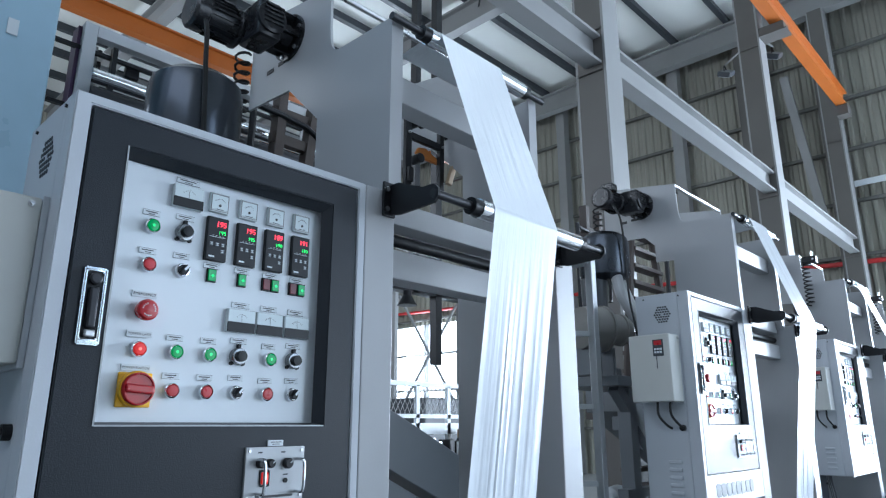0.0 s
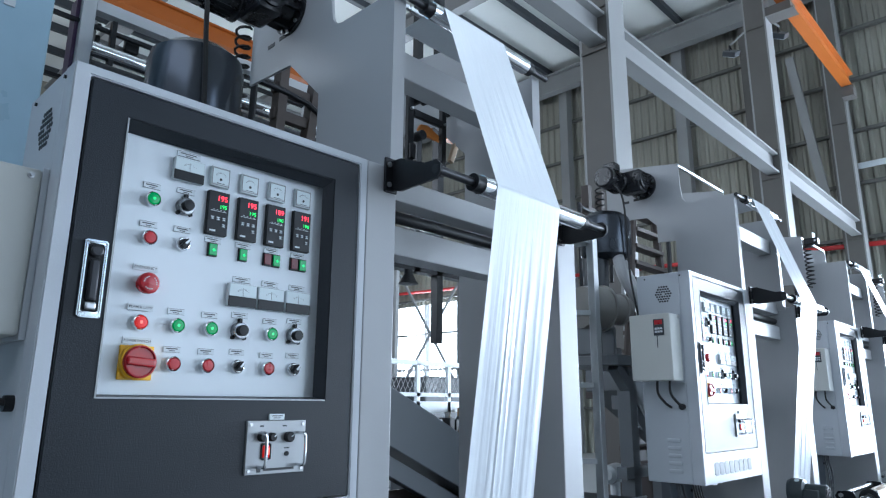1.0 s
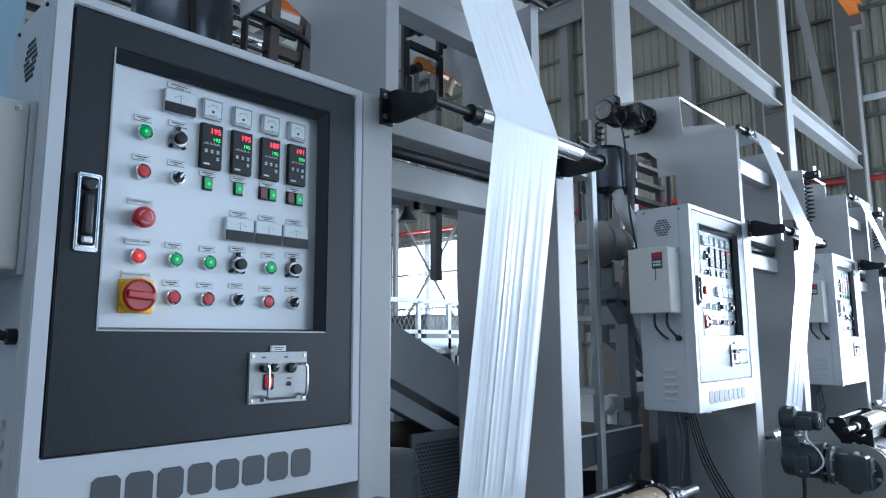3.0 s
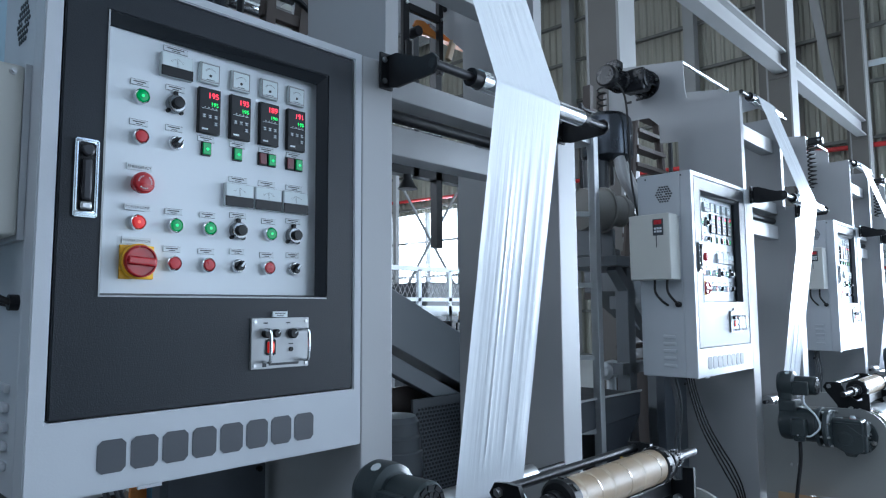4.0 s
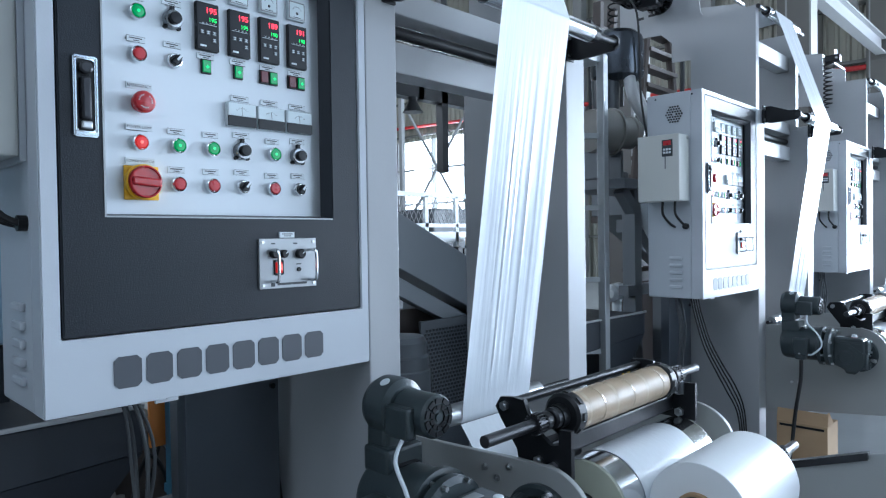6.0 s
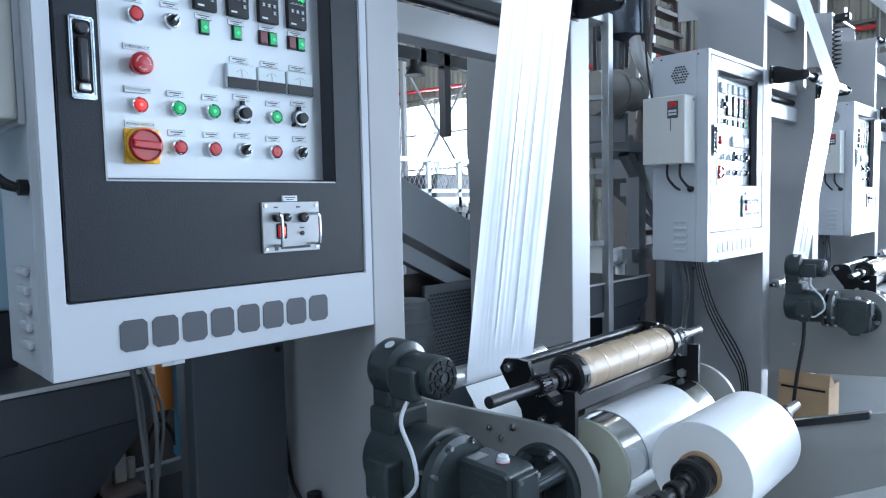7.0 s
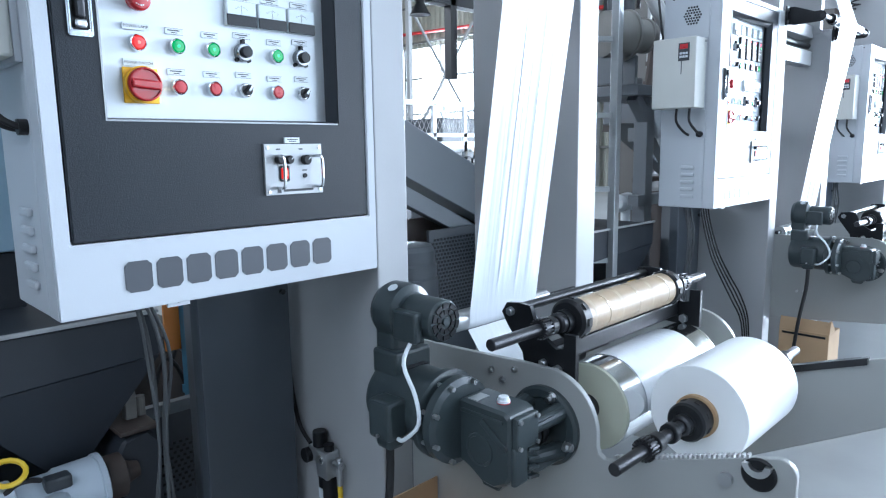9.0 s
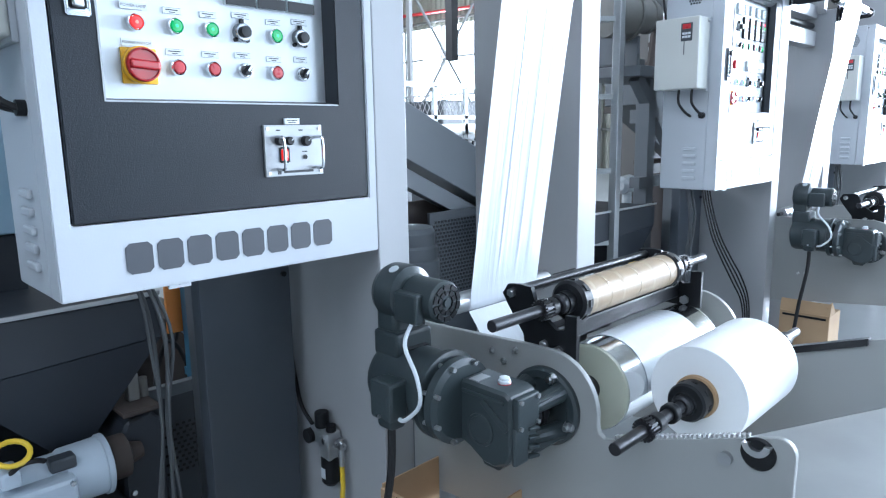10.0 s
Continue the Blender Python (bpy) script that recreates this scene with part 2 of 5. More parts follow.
def words(text, size, x, y, z, mat, parent, name="lettering"):
    """Upright writing that faces -y, centred on x and z."""
    cu = bpy.data.curves.new("text", "FONT")
    cu.body, cu.size, cu.align_x, cu.align_y = text, size, "CENTER", "CENTER"
    ob = bpy.data.objects.new("text", cu)
    scene.collection.objects.link(ob)
    bpy.context.view_layer.update()
    me = bpy.data.meshes.new_from_object(ob.evaluated_get(bpy.context.evaluated_depsgraph_get()))
    bpy.data.objects.remove(ob)
    bpy.data.curves.remove(cu)
    top = parent
    while top.parent:
        top = top.parent
    me.transform(Matrix.Translation(Vector((x, y, z)) - Vector(top["base"])) @ pose(0, 0, 0, 90))
    me.materials.clear()
    me.materials.append(mat)
    w = new(name, me)
    w.parent = parent
    return w


# ---- the hall ----
XE = 18.0         # inner face of the end wall
ROOF = 12.6


def hall():
    solid("floor", box(-6, XE + 0.2, -8, 24.4, -0.2, 0.0), CONCRETE, "worn grey concrete factory floor with dark spots", "floor", kind="structure")
    solid("ground", box(-300, 300, -300, 300, -0.5, -0.21), CONCRETE, "pale concrete yard round the hall", "ground", kind="structure")
    wall = solid("wall_east", [box(XE, XE + 0.1, -1.0, 14.8, 0, ROOF), box(XE, XE + 0.1, -8, -1.0, 6.0, ROOF), box(XE, XE + 0.1, 14.8, 21.0, 0, 0.8), box(XE, XE + 0.1, 14.8, 21.0, 5.2, ROOF), box(XE, XE + 0.1, 21.0, 24.4, 0, ROOF)], CLADDING, "pale corrugated sheet wall with an open gate and a rear window", "wall", kind="structure")
    ribs = []
    for i in range(128):
        y = -7.9 + i * 0.25
        r = prism([(y, XE), (y + 0.04, XE - 0.05), (y + 0.10, XE - 0.05), (y + 0.14, XE)], "z", 6.0 if y < -1.1 else (5.2 if 14.7 < y < 21.0 else 0), ROOF - 0.05)
        for v in r.verts:
            v.co = Vector((v.co.y, v.co.x, v.co.z))
        ribs.append(r)
    rib = part_of(wall, "cladding_ribs", ribs, CLADDING)
    rib["kind"] = "stuff"
    for k in range(9):
        z = 1.3 + k * 1.35
        part_of(wall, "girt", [box(XE - 0.22, XE - 0.06, -8 if z > 6 else -1.0, 24.2, z, z + 0.06), box(XE - 0.24, XE - 0.22, -8 if z > 6 else -1.0, 24.2, z - 0.02, z + 0.06)], GIRT)
    part_of(wall, "red_pipe", [cyl((XE - 0.4, -1.0, 5.05), (XE - 0.4, 24.0, 5.90), 0.06, 12)], PIPE_RED)
    part_of(wall, "clear_strip", [box(XE - 0.30, XE - 0.28, -1.5, 2.3, 7.05, 7.2)], LABEL)
    for y in (14.8, 17.0, 19.0, 20.9):
        part_of(wall, "mullion", [box(XE - 0.10, XE + 0.1, y, y + 0.10, 0.8, 5.2)], HALLSTEEL)
    north = solid("wall_north", [box(-6, XE, 24.2, 24.4, 0, ROOF)], CLADDING, "pale corrugated sheet wall closing the hall", "wall", kind="structure")
    ribs = []
    for i in range(92):
        x = -5.9 + i * 0.25
        ribs.append(prism([(x, 24.2), (x + 0.04, 24.15), (x + 0.10, 24.15), (x + 0.14, 24.2)], "z", 0, ROOF - 0.05))
    part_of(north, "cladding_ribs", ribs, CLADDING)["kind"] = "stuff"
    for z in (4.3, 5.6, 7.0, 8.4, 9.8, 11.2):
        part_of(north, "girt", [box(-6, XE, 24.0, 24.14, z, z + 0.07)], HALLSTEEL)
    sw = [box(-6, XE, -8.0, -7.8, 5.4, ROOF), box(-6, GATE[0], -8.0, -7.8, 0, 5.4), box(GATE[1], XE, -8.0, -7.8, 0, 5.4)]
    solid("wall_south", sw, PLASTERED, "painted wall with an open hall gate", "wall", kind="structure")
    # the gap from y 5.4 to 20.6 is made up for the roof fill
    solid("wall_west", [box(-6.2, -6.0, 1.2, 5.4, 0, ROOF), box(-6.2, -6.0, 5.4, 20.6, 0, 4.6), box(-6.2, -6.0, 5.4, 20.6, 8.6, ROOF), box(-6.2, -6.0, 20.6, 24.4, 0, ROOF), box(-6.2, -6.0, -8, 1.2, 0, 5.4), box(-6.2, -6.0, -8, 1.2, 9.4, ROOF), box(-6.2, -6.0, -8, -7.2, 5.4, 9.4)], PLASTERED, "painted wall closing the hall", "wall", kind="structure")
    solid("backdrop", [box(XE + 2.0, XE + 2.05, -14, 2, -0.2, 9)], BACKDROP, "bright hazy daylight outside the gate", "backdrop", kind="structure")
    solid("backdrop", [box(XE + 2.0, XE + 2.05, 12, 28, -0.2, 8)], BACKDROP, "bright hazy daylight outside the rear window", "backdrop", kind="structure")
    solid("ceiling", [box(-6, XE, -8, 24.4, ROOF, ROOF + 0.1)], ROOFING, "white sheet metal roof underside", "ceiling", kind="structure")
    for i in range(20):
        y = -6.6 + i * 1.55
        solid("purlin", [box(-6, XE, y, y + 0.09, ROOF - 0.24, ROOF - 0.002), box(-6, XE, y - 0.06, y + 0.09, ROOF - 0.26, ROOF - 0.24)], DARKGREY,
              "dark steel purlin under the roof", "purlin", "roof purlins", "structure")
    for x in (-0.2, 5.55, 11.25, 17.0):
        solid("rafter", [box(x, x + 0.3, -7.8, 24.1, ROOF - 0.95, ROOF - 0.9), box(x, x + 0.3, -7.8, 24.1, ROOF - 0.32, ROOF - 0.27), box(x + 0.14, x + 0.16, -7.8, 24.1, ROOF - 0.9, ROOF - 0.32)],
              HALLSTEEL, "grey steel roof rafter", "rafter", "roof rafters", "structure")
    # eave beam and diagonals along the end wall
    solid("eave_beam", [box(XE - 0.5, XE - 0.25, -7.8, 24.1, ROOF - 0.6, ROOF - 0.32)], HALLSTEEL, "grey steel beam along the top of the wall", "beam", "", "structure")
    for xa, xb in ((5.7, 11.4), (11.4, 5.7)):
        solid("roof_rod", [cyl((xa, 2.4, ROOF - 0.5), (xb, 8.6, ROOF - 0.5), 0.02, 8)], DARKGREY, "thin steel bracing rod under the roof", "rod", "roof rods", "structure")
    # columns of the hall and the beams between them
    for x in (-0.1, 5.56, 11.25, 16.9):
        col = solid("hall_column", [box(x, x + 0.34, 1.90, 1.93, 0, ROOF - 0.95), box(x, x + 0.34, 2.25, 2.28, 0, ROOF - 0.95)],
                    HALLSTEEL, "steel H column with grey flanges and a brown primed web", "column", "hall columns", "structure")
        part_of(col, "web", [box(x + 0.002, x + 0.02, 1.93, 2.25, 0, ROOF - 0.95), box(x + 0.16, x + 0.18, 1.93, 2.25, 0, ROOF - 0.95)], DARKPOST, "brown primed web")
        for z in (5.16, 5.66, 8.0):
            part_of(col, "stiffener", [box(x - 0.03, x + 0.002, 1.94, 2.24, z, z + 0.03)], DARKPOST)
    for xa, xb in ((0.24, 5.56), (5.90, 11.25), (11.59, 16.9)):
        solid("tie_beam", [box(xa, xb, 1.95, 2.15, 5.565, 5.60), box(xa, xb, 1.95, 2.15, 5.24, 5.275), box(xa, xb, 2.04, 2.06, 5.275, 5.565)], HALLSTEEL,
              "pale grey steel beam between two hall columns", "beam", "hall tie beams", "structure")
    for y in (6.0, 10.0, 14.2, 21.6):
        solid("wall_post", [box(XE - 0.55, XE - 0.25, y, y + 0.3, 0, ROOF - 0.6)], HALLSTEEL, "grey steel post along the corrugated wall", "column", "wall posts", "structure")
    for y, w in ((3.65, 0.6), (2.0, 0.35)):
        solid("wall_post", [box(XE - 0.6, XE - 0.25, y, y + w, 0, ROOF - 0.6), box(XE - 0.62, XE - 0.6, y - 0.08, y + w + 0.08, 0, ROOF - 0.6)], DARKPOST, "dark primed steel post along the corrugated wall", "column", "wall posts", "structure")
    solid("wall_brace", [turned(box(-0.06, 0.06, -0.10, 0.10, -2.2, 2.0), Matrix.Translation((XE - 0.72, 2.86, 8.27)) @ Matrix.Rotation(radians(-6.4), 4, "X"))], HALLSTEEL,
          "grey steel brace along the corrugated wall", "brace", "", "structure")
    # orange crane runway beams
    for y, z, xa, xb in ((1.50, 8.35, 10.2, 15.9), (10.6, 8.6, -6, 16.9)):
        cr = thing("crane_runway", (xa, y, z), "orange painted steel crane runway beam", "crane beam", "crane runways")
        part("bottom_flange", box(xa, xb, y, y + 0.20, z, z + 0.03), ORANGE, cr)
        part("web", box(xa, xb, y + 0.085, y + 0.115, z + 0.03, z + 0.35), ORANGE, cr)
        part("top_flange", box(xa, xb, y, y + 0.20, z + 0.35, z + 0.38), ORANGE, cr)
        part("rail", box(xa, xb, y + 0.075, y + 0.125, z + 0.38, z + 0.43), BROWN, cr)
        if y < 2:
            part("bracket", [box(11.27, 11.57, y - 0.02, 1.898, z - 0.16, z - 0.002), box(11.25, 11.59, y - 0.06, 1.898, z - 0.18, z - 0.16)], DARKPOST, cr, "brown steel bracket on the column")
            part("bracket", [box(15.6, 15.9, y - 0.02, y + 0.22, z - 0.24, z - 0.002)], DARKPOST, cr)
    for x, y, z in ((12.0, 2.78, 8.1), (12.0, 1.89, 8.13)):
        f = thing("flood_light", (x, y, z), "grey hall flood light with a tilted glass front", "flood light", "flood lights")
        m = Matrix.Translation((x, y, z)) @ pose(0, 0, 0, 25, -30, 0)
        part("housing", [turned(box(-0.18, 0.18, -0.12, 0.12, -0.05, 0.05, 0.015), m)], DARKGREY, f)
        part("glass", [turned(box(-0.16, 0.16, -0.10, 0.10, -0.058, -0.051), m)], WHITE, f)
        part("yoke", [tube([(x - 0.1, y, z), (x, y + 0.02, z + 0.18), (x + 0.1, y, z)], 0.012, 6)], BLACK, f)
        part("arm", [tube([(x, y, z + 0.18), (11.45, 2.0, z + 0.22)], 0.02, 6, 0)], HALLSTEEL, f)


def part_of(parent, name, shapes, mat, label=""):
    ob = new(name, mesh_of(name, shapes, mat))
    ob.parent = parent
    return tagged(ob, label)


# ---- the bag film machine, built once ----
PITCH = [2.633, 5.10, 7.62]
FIRST = []        # things of the first machine, to be repeated down the row


def machine_frame():
    t = thing("machine_frame", (1.18, 0.25, 0), "grey painted steel machine frame with side uprights and cross beams", "machine frame", "machines in a row")
    part("left_upright", box(0.70, 0.80, 0.0, 0.46, 0, 2.02, 0.004), GREY, t)
    part("right_upright", box(1.555, 1.665, 0.0, 0.46, 0, 2.02, 0.004), GREY, t)
    out = [(0.05, 2.0), (0.05, 2.6), (0.27, 2.6)] + arc(0.30, 2.655, 0.055, -90, 0, 6) + [(0.36, 2.70), (0.365, 2.86), (0.86, 2.93), (0.86, 2.57), (0.59, 2.555), (0.41, 2.385), (0.41, 2.0)]
    part("left_head_plate", [prism(out, "x", 0.82, 0.83), box(0.83, 0.866, 0.05, 0.058, 2.02, 2.6)], GREY, t)
    part("right_head_plate", [prism(out, "x", 1.535, 1.545), box(1.50, 1.535, 0.05, 0.058, 2.02, 2.6)], GREY, t)
    part("cross_beam", box(0.83, 1.535, 0.10, 0.18, 2.367, 2.455, 0.004), GREY, t)
    part("cross_beam", box(0.80, 1.555, 0.10, 0.18, 1.975, 2.045, 0.004), GREY, t)
    part("cross_beam", box(0.80, 1.555, 0.10, 0.18, 1.815, 1.90, 0.004), GREY, t)
    part("cross_rod", cyl((0.8, 0.13, 1.935), (1.555, 0.13, 1.935), 0.018), BLACK, t, "black cross rod")
    for x in (0.78, 1.575):
        s = 1 if x < 1 else -1
        arm = prism([(0.0, 1.955), (0.0, 2.035), (-0.04, 2.035), (-0.13, 2.0), (-0.17, 2.0), (-0.185, 1.985), (-0.185, 1.965), (-0.17, 1.95), (-0.04, 1.945)], "x", x - 0.004, x + 0.004)
        br = part("roller_bracket", [arm, box(x - 0.03, x + 0.012, -0.012, -0.004, 1.945, 2.04, 0.002)], BLACK, t, "black steel roller bracket")
        for z in (1.965, 2.02):
            part("bolt", cyl((x - 0.018, -0.016, z), (x - 0.018, -0.008, z), 0.007, 12), STEEL, br)
    FIRST.append(t)
    r = thing("top_guide_roller", (1.18, 0.03, 2.585), "chromed guide roller with black ends across the machine head", "roller", "guide rollers")
    part("tube", cyl((0.95, 0.03, 2.585), (1.43, 0.03, 2.585), 0.027, 32), CHROME, r)
    part("shaft", cyl((0.80, 0.03, 2.585), (1.56, 0.03, 2.585), 0.012, 20), BLACKSTEEL, r)
    for x in (0.935, 1.445):
        part("collar", cyl((x - 0.015, 0.03, 2.585), (x + 0.015, 0.03, 2.585), 0.024, 24), BLACK, r)
    FIRST.append(r)
    r = thing("middle_guide_roller", (1.18, -0.168, 1.975), "chromed guide roller held on black brackets", "roller", "guide rollers")
    part("tube", cyl((0.945, -0.168, 1.975), (1.425, -0.168, 1.975), 0.027, 32), CHROME, r)
    part("shaft", cyl((0.775, -0.168, 1.975), (1.58, -0.168, 1.975), 0.012, 20), BLACKSTEEL, r)
    for x in (0.93, 1.44):
        part("collar", cyl((x - 0.015, -0.168, 1.975), (x + 0.015, -0.168, 1.975), 0.024, 24), BLACK, r)
    FIRST.append(r)


def head_gear():
    """Dark linkage between the head plates, fixed to the far one."""
    t = thing("head_linkage", (1.42, 0.5, 2.45), "black steel linkage with an orange lever inside the machine head", "linkage", "head linkages")
    part("link_post", [box(1.298, 1.328, 0.49, 0.51, 2.20, 2.716, 0.003), box(1.300, 1.326, 0.475, 0.49, 2.32, 2.38, 0.003)], BLACK, t)
    part("link_bar", box(1.328, 1.490, 0.49, 0.508, 2.506, 2.536, 0.003), BLACK, t)
    part("link_bar", box(1.328, 1.486, 0.49, 0.505, 2.635, 2.655, 0.003), BLACK, t)
    part("drop_bar", box(1.486, 1.510, 0.488, 0.510, 2.30, 2.68, 0.003), BLACK, t)
    part("wall_arm", box(1.510, 1.5349, 0.492, 0.506, 2.57, 2.60), BLACK, t)
    part("lever", prism([(1.375, 2.470), (1.39, 2.497), (1.43, 2.505), (1.515, 2.470), (1.515, 2.455), (1.40, 2.455)], "y", 0.515, 0.53, 0.003), ORANGEBOX, t, "orange sheet lever")
    part("pad", turned(box(-0.012, 0.012, -0.01, 0.01, -0.045, 0.045, 0.004), Matrix.Translation((1.530, 0.47, 2.40)) @ Matrix.Rotation(radians(20), 4, "Y")), CORECARD, t, "tan pad")
    for x, z in ((1.345, 2.58), (1.40, 2.60), (1.36, 2.43)):
        part("linkage_roller", cyl((x, 0.47, z), (x, 0.52, z), 0.020, 16, bev=0.003), BLACKSTEEL, t)
    for x, z in ((1.312, 2.53), (1.312, 2.64), (1.498, 2.52)):
        part("bolt", cyl((x, 0.480, z), (x, 0.490, z), 0.006, 6), STEEL, t)
    FIRST.append(t)


def film_web():
    x0, x1 = 0.985, 1.28
    run = [(0.2, 2.60)] + [(0.03 - 0.029 * math.sin(radians(a)) * 1.0, 2.585 + 0.029 * math.cos(radians(a))) for a in range(-20, 80, 12)]
    run += [(-0.168 - 0.029 * math.cos(radians(a)), 1.975 + 0.029 * math.sin(radians(a))) for a in range(30, -12, -6)]
    run += [(-0.040, 0.905)]
    run += [(-0.010 - 0.030 * math.cos(radians(a)), 0.885 + 0.030 * math.sin(radians(a))) for a in range(-5, -100, -15)]
    b = bmesh.new()
    n = 48
    dense = []
    for (ya, za), (yb, zb) in zip(run, run[1:]):
        k = max(1, int(math.hypot(yb - ya, zb - za) / 0.03))
        dense += [(ya + (yb - ya) * i / k, za + (zb - za) * i / k) for i in range(k)]
    dense.append(run[-1])
    b.free()
    t = thing("film_web", (1.18, 0, 0.88), "glossy white plastic film running down over the guide rollers", "plastic film", "films on the machines")
    low = min(range(len(dense)), key=lambda i: abs(dense[i][1] - 1.99) + (1 if dense[i][0] > -0.15 else 0))
    for name, piece in (("upper_span", dense[:low + 1]), ("lower_span", dense[low:])):
        b = bmesh.new()
        rows = []
        for y, z in piece:
            free = max(0.0, min(1.0, (1.9 - z) / 0.35)) * max(0.0, min(1.0, (z - 0.93) / 0.1))
            free = max(free, 0.3 * max(0.0, min(1.0, (z - 2.02) / 0.12)) * max(0.0, min(1.0, (2.56 - z) / 0.12)))
            row = []
            for i in range(n + 1):
                u = i / n
                w = noise.noise(Vector((u * 26, z * 0.7, 3.1))) * 0.0022 + noise.noise(Vector((u * 9, z * 0.35, 8.0))) * 0.004
                pleat = 0.003 * math.exp(-((u - 0.36) / 0.012) ** 2) + 0.003 * math.exp(-((u - 0.62) / 0.01) ** 2)
                row.append(b.verts.new((x0 + (x1 - x0) * u, y - (w + pleat) * free, z)))
            rows.append(row)
        for p, c in zip(rows, rows[1:]):
            for i in range(n):
                b.faces.new((p[i], p[i + 1], c[i + 1], c[i]))
        part(name, b, FILM_WHITE, t)
    FIRST.append(t)


def winder():
    t = thing("film_winder", (1.16, -0.4, 0), "grey steel winder side plates with toothed racks", "winder", "winders in a row")
    out = [(0.0, 0.42), (0.0, 0.876), (-0.13, 0.878), (-0.25, 0.883), (-0.36, 0.889)] + arc(-0.440, 0.772, 0.119, 95, 176, 10)
    out += [(-0.559, 0.752), (-0.563, 0.739), (-0.575, 0.731), (-0.59, 0.734), (-0.83, 0.82)] + arc(-0.905, 0.817, 0.026, 80, 175, 5) + [(-0.93, 0.68), (-0.58, 0.48)]
    for name, xa in (("side_plate", 0.80), ("side_plate", 1.515)):
        p = part(name, prism(out, "x", xa, xa + 0.014, 0.0015), WINDERPAINT, t)
        rack = []
        for i in range(30):
            s = i / 30
            y, z = -0.60 - 0.26 * s, 0.742 + 0.09 * s
            rack.append(box(xa + 0.001, xa + 0.013, y - 0.003, y + 0.001, z - 0.004, z + 0.005))
        if xa > 1:
            rack.append(prism([(-0.58, 0.722), (-0.87, 0.822), (-0.87, 0.840), (-0.58, 0.741)], "x", xa - 0.012, xa + 0.012))
        part("rack", rack, BLACKSTEEL if xa > 1 else STEEL, p, "toothed rack")
    FIRST.append(t)
    d = thing("winding_drum", (1.18, -0.445, 0.765), "chromed winding drum with cream end plates", "drum", "winding drums")
    part("shell", cyl((0.952, -0.445, 0.765), (1.42, -0.445, 0.765), 0.102, 64), CHROME, d)
    part("end_plate", cyl((0.945, -0.445, 0.765), (0.952, -0.445, 0.765), 0.10, 64), DRUM_END, d)
    part("end_plate", cyl((1.42, -0.445, 0.765), (1.427, -0.445, 0.765), 0.10, 64), DRUM_END, d)
    part("shaft", cyl((0.815, -0.445, 0.765), (1.51, -0.445, 0.765), 0.03, 24), BLACKSTEEL, d)
    FIRST.append(d)
    r = thing("film_roll", (1.18, -0.663, 0.780), "white wound film roll on a black winding shaft", "film roll", "film rolls")
    part("wound_film", cyl((1.03, -0.663, 0.78), (1.33, -0.663, 0.78), 0.109, 72, bev=0.002), ROLLFILM, r)
    part("core", lathe((1.018, -0.663, 0.78), (1, 0, 0), [(0.040, 0), (0.047, 0), (0.047, 0.324), (0.040, 0.324)], 40), CARD, r, "brown card core")
    part("shaft", cyl((0.69, -0.663, 0.78), (1.66, -0.663, 0.78), 0.0125, 20, bev=0.002), BLACKSTEEL, r)
    for x, s in ((1.012, -1), (1.348, 1)):
        part("chuck", lathe((x, -0.663, 0.78), (s, 0, 0), [(0.041, -0.02), (0.042, 0.034), (0.038, 0.040), (0.026, 0.042), (0.024, 0.046)], 36), BLACK, r)
        part("chuck_slots", [turned(box(-0.005, 0.005, -0.003, 0.002, -0.006, 0.006), Matrix.Translation((x + s * 0.012, -0.663, 0.78)) @ Matrix.Rotation(radians(45 * k + 10), 4, "X") @ Matrix.Translation((0, 0.041, 0))) for k in range(8)], RUBBER, r)
        part("bearing", lathe((x + s * 0.044, -0.663, 0.78), (s, 0, 0), [(0.022, 0), (0.022, 0.016), (0.017, 0.020)]), BLACKSTEEL, r)
        part("shaft_ring", cyl((x + s * 0.095, -0.663, 0.78), (x + s * 0.115, -0.663, 0.78), 0.021, 24, bev=0.003), BLACK, r)
    for x in (0.807, 1.522):
        teeth = [cyl((x - 0.012, -0.663, 0.78), (x + 0.012, -0.663, 0.78), 0.019, 20)]
        for i in range(18):
            a = 2 * math.pi * i / 18
            c = (-0.663 + 0.0205 * math.cos(a), 0.78 + 0.0205 * math.sin(a))
            teeth.append(turned(box(x - 0.012, x + 0.012, -0.0018, 0.0018, -0.003, 0.003), Matrix.Translation((0, c[0], c[1])) @ Matrix.Rotation(a + math.pi / 2, 4, "X")))
        part("pinion", teeth, BLACKSTEEL, r)
        part("collar", cyl((x + 0.025, -0.663, 0.78), (x + 0.05, -0.663, 0.78), 0.02, 24, bev=0.002), BLACK, r)
    FIRST.append(r)
    return d, r


def ring_plate(x0, x1, z0, z1, ix0, ix1, iz0, iz1, y0, y1):
    """One plate with a rectangular hole, facing y."""
    b = bmesh.new()
    loops = []
    for y in (y0, y1):
        o = [b.verts.new((x, y, z)) for x, z in ((x0, z0), (x1, z0), (x1, z1), (x0, z1))]
        i = [b.verts.new((x, y, z)) for x, z in ((ix0, iz0), (ix1, iz0), (ix1, iz1), (ix0, iz1))]
        loops.append((o, i))
        for k in range(4):
            b.faces.new((o[k], o[(k + 1) % 4], i[(k + 1) % 4], i[k]))
    for side in (0, 1):
        p, q = loops[0][side], loops[1][side]
        for k in range(4):
            b.faces.new((p[k], p[(k + 1) % 4], q[(k + 1) % 4], q[k]))
    bmesh.ops.recalc_face_normals(b, faces=b.faces)
    bmesh.ops.bevel(b, geom=[e for e in b.edges if e.calc_face_angle(0) > 1.0], offset=0.0025, segments=2, affect="EDGES")
    return b


PY = 0.040        # front of the white switch panel


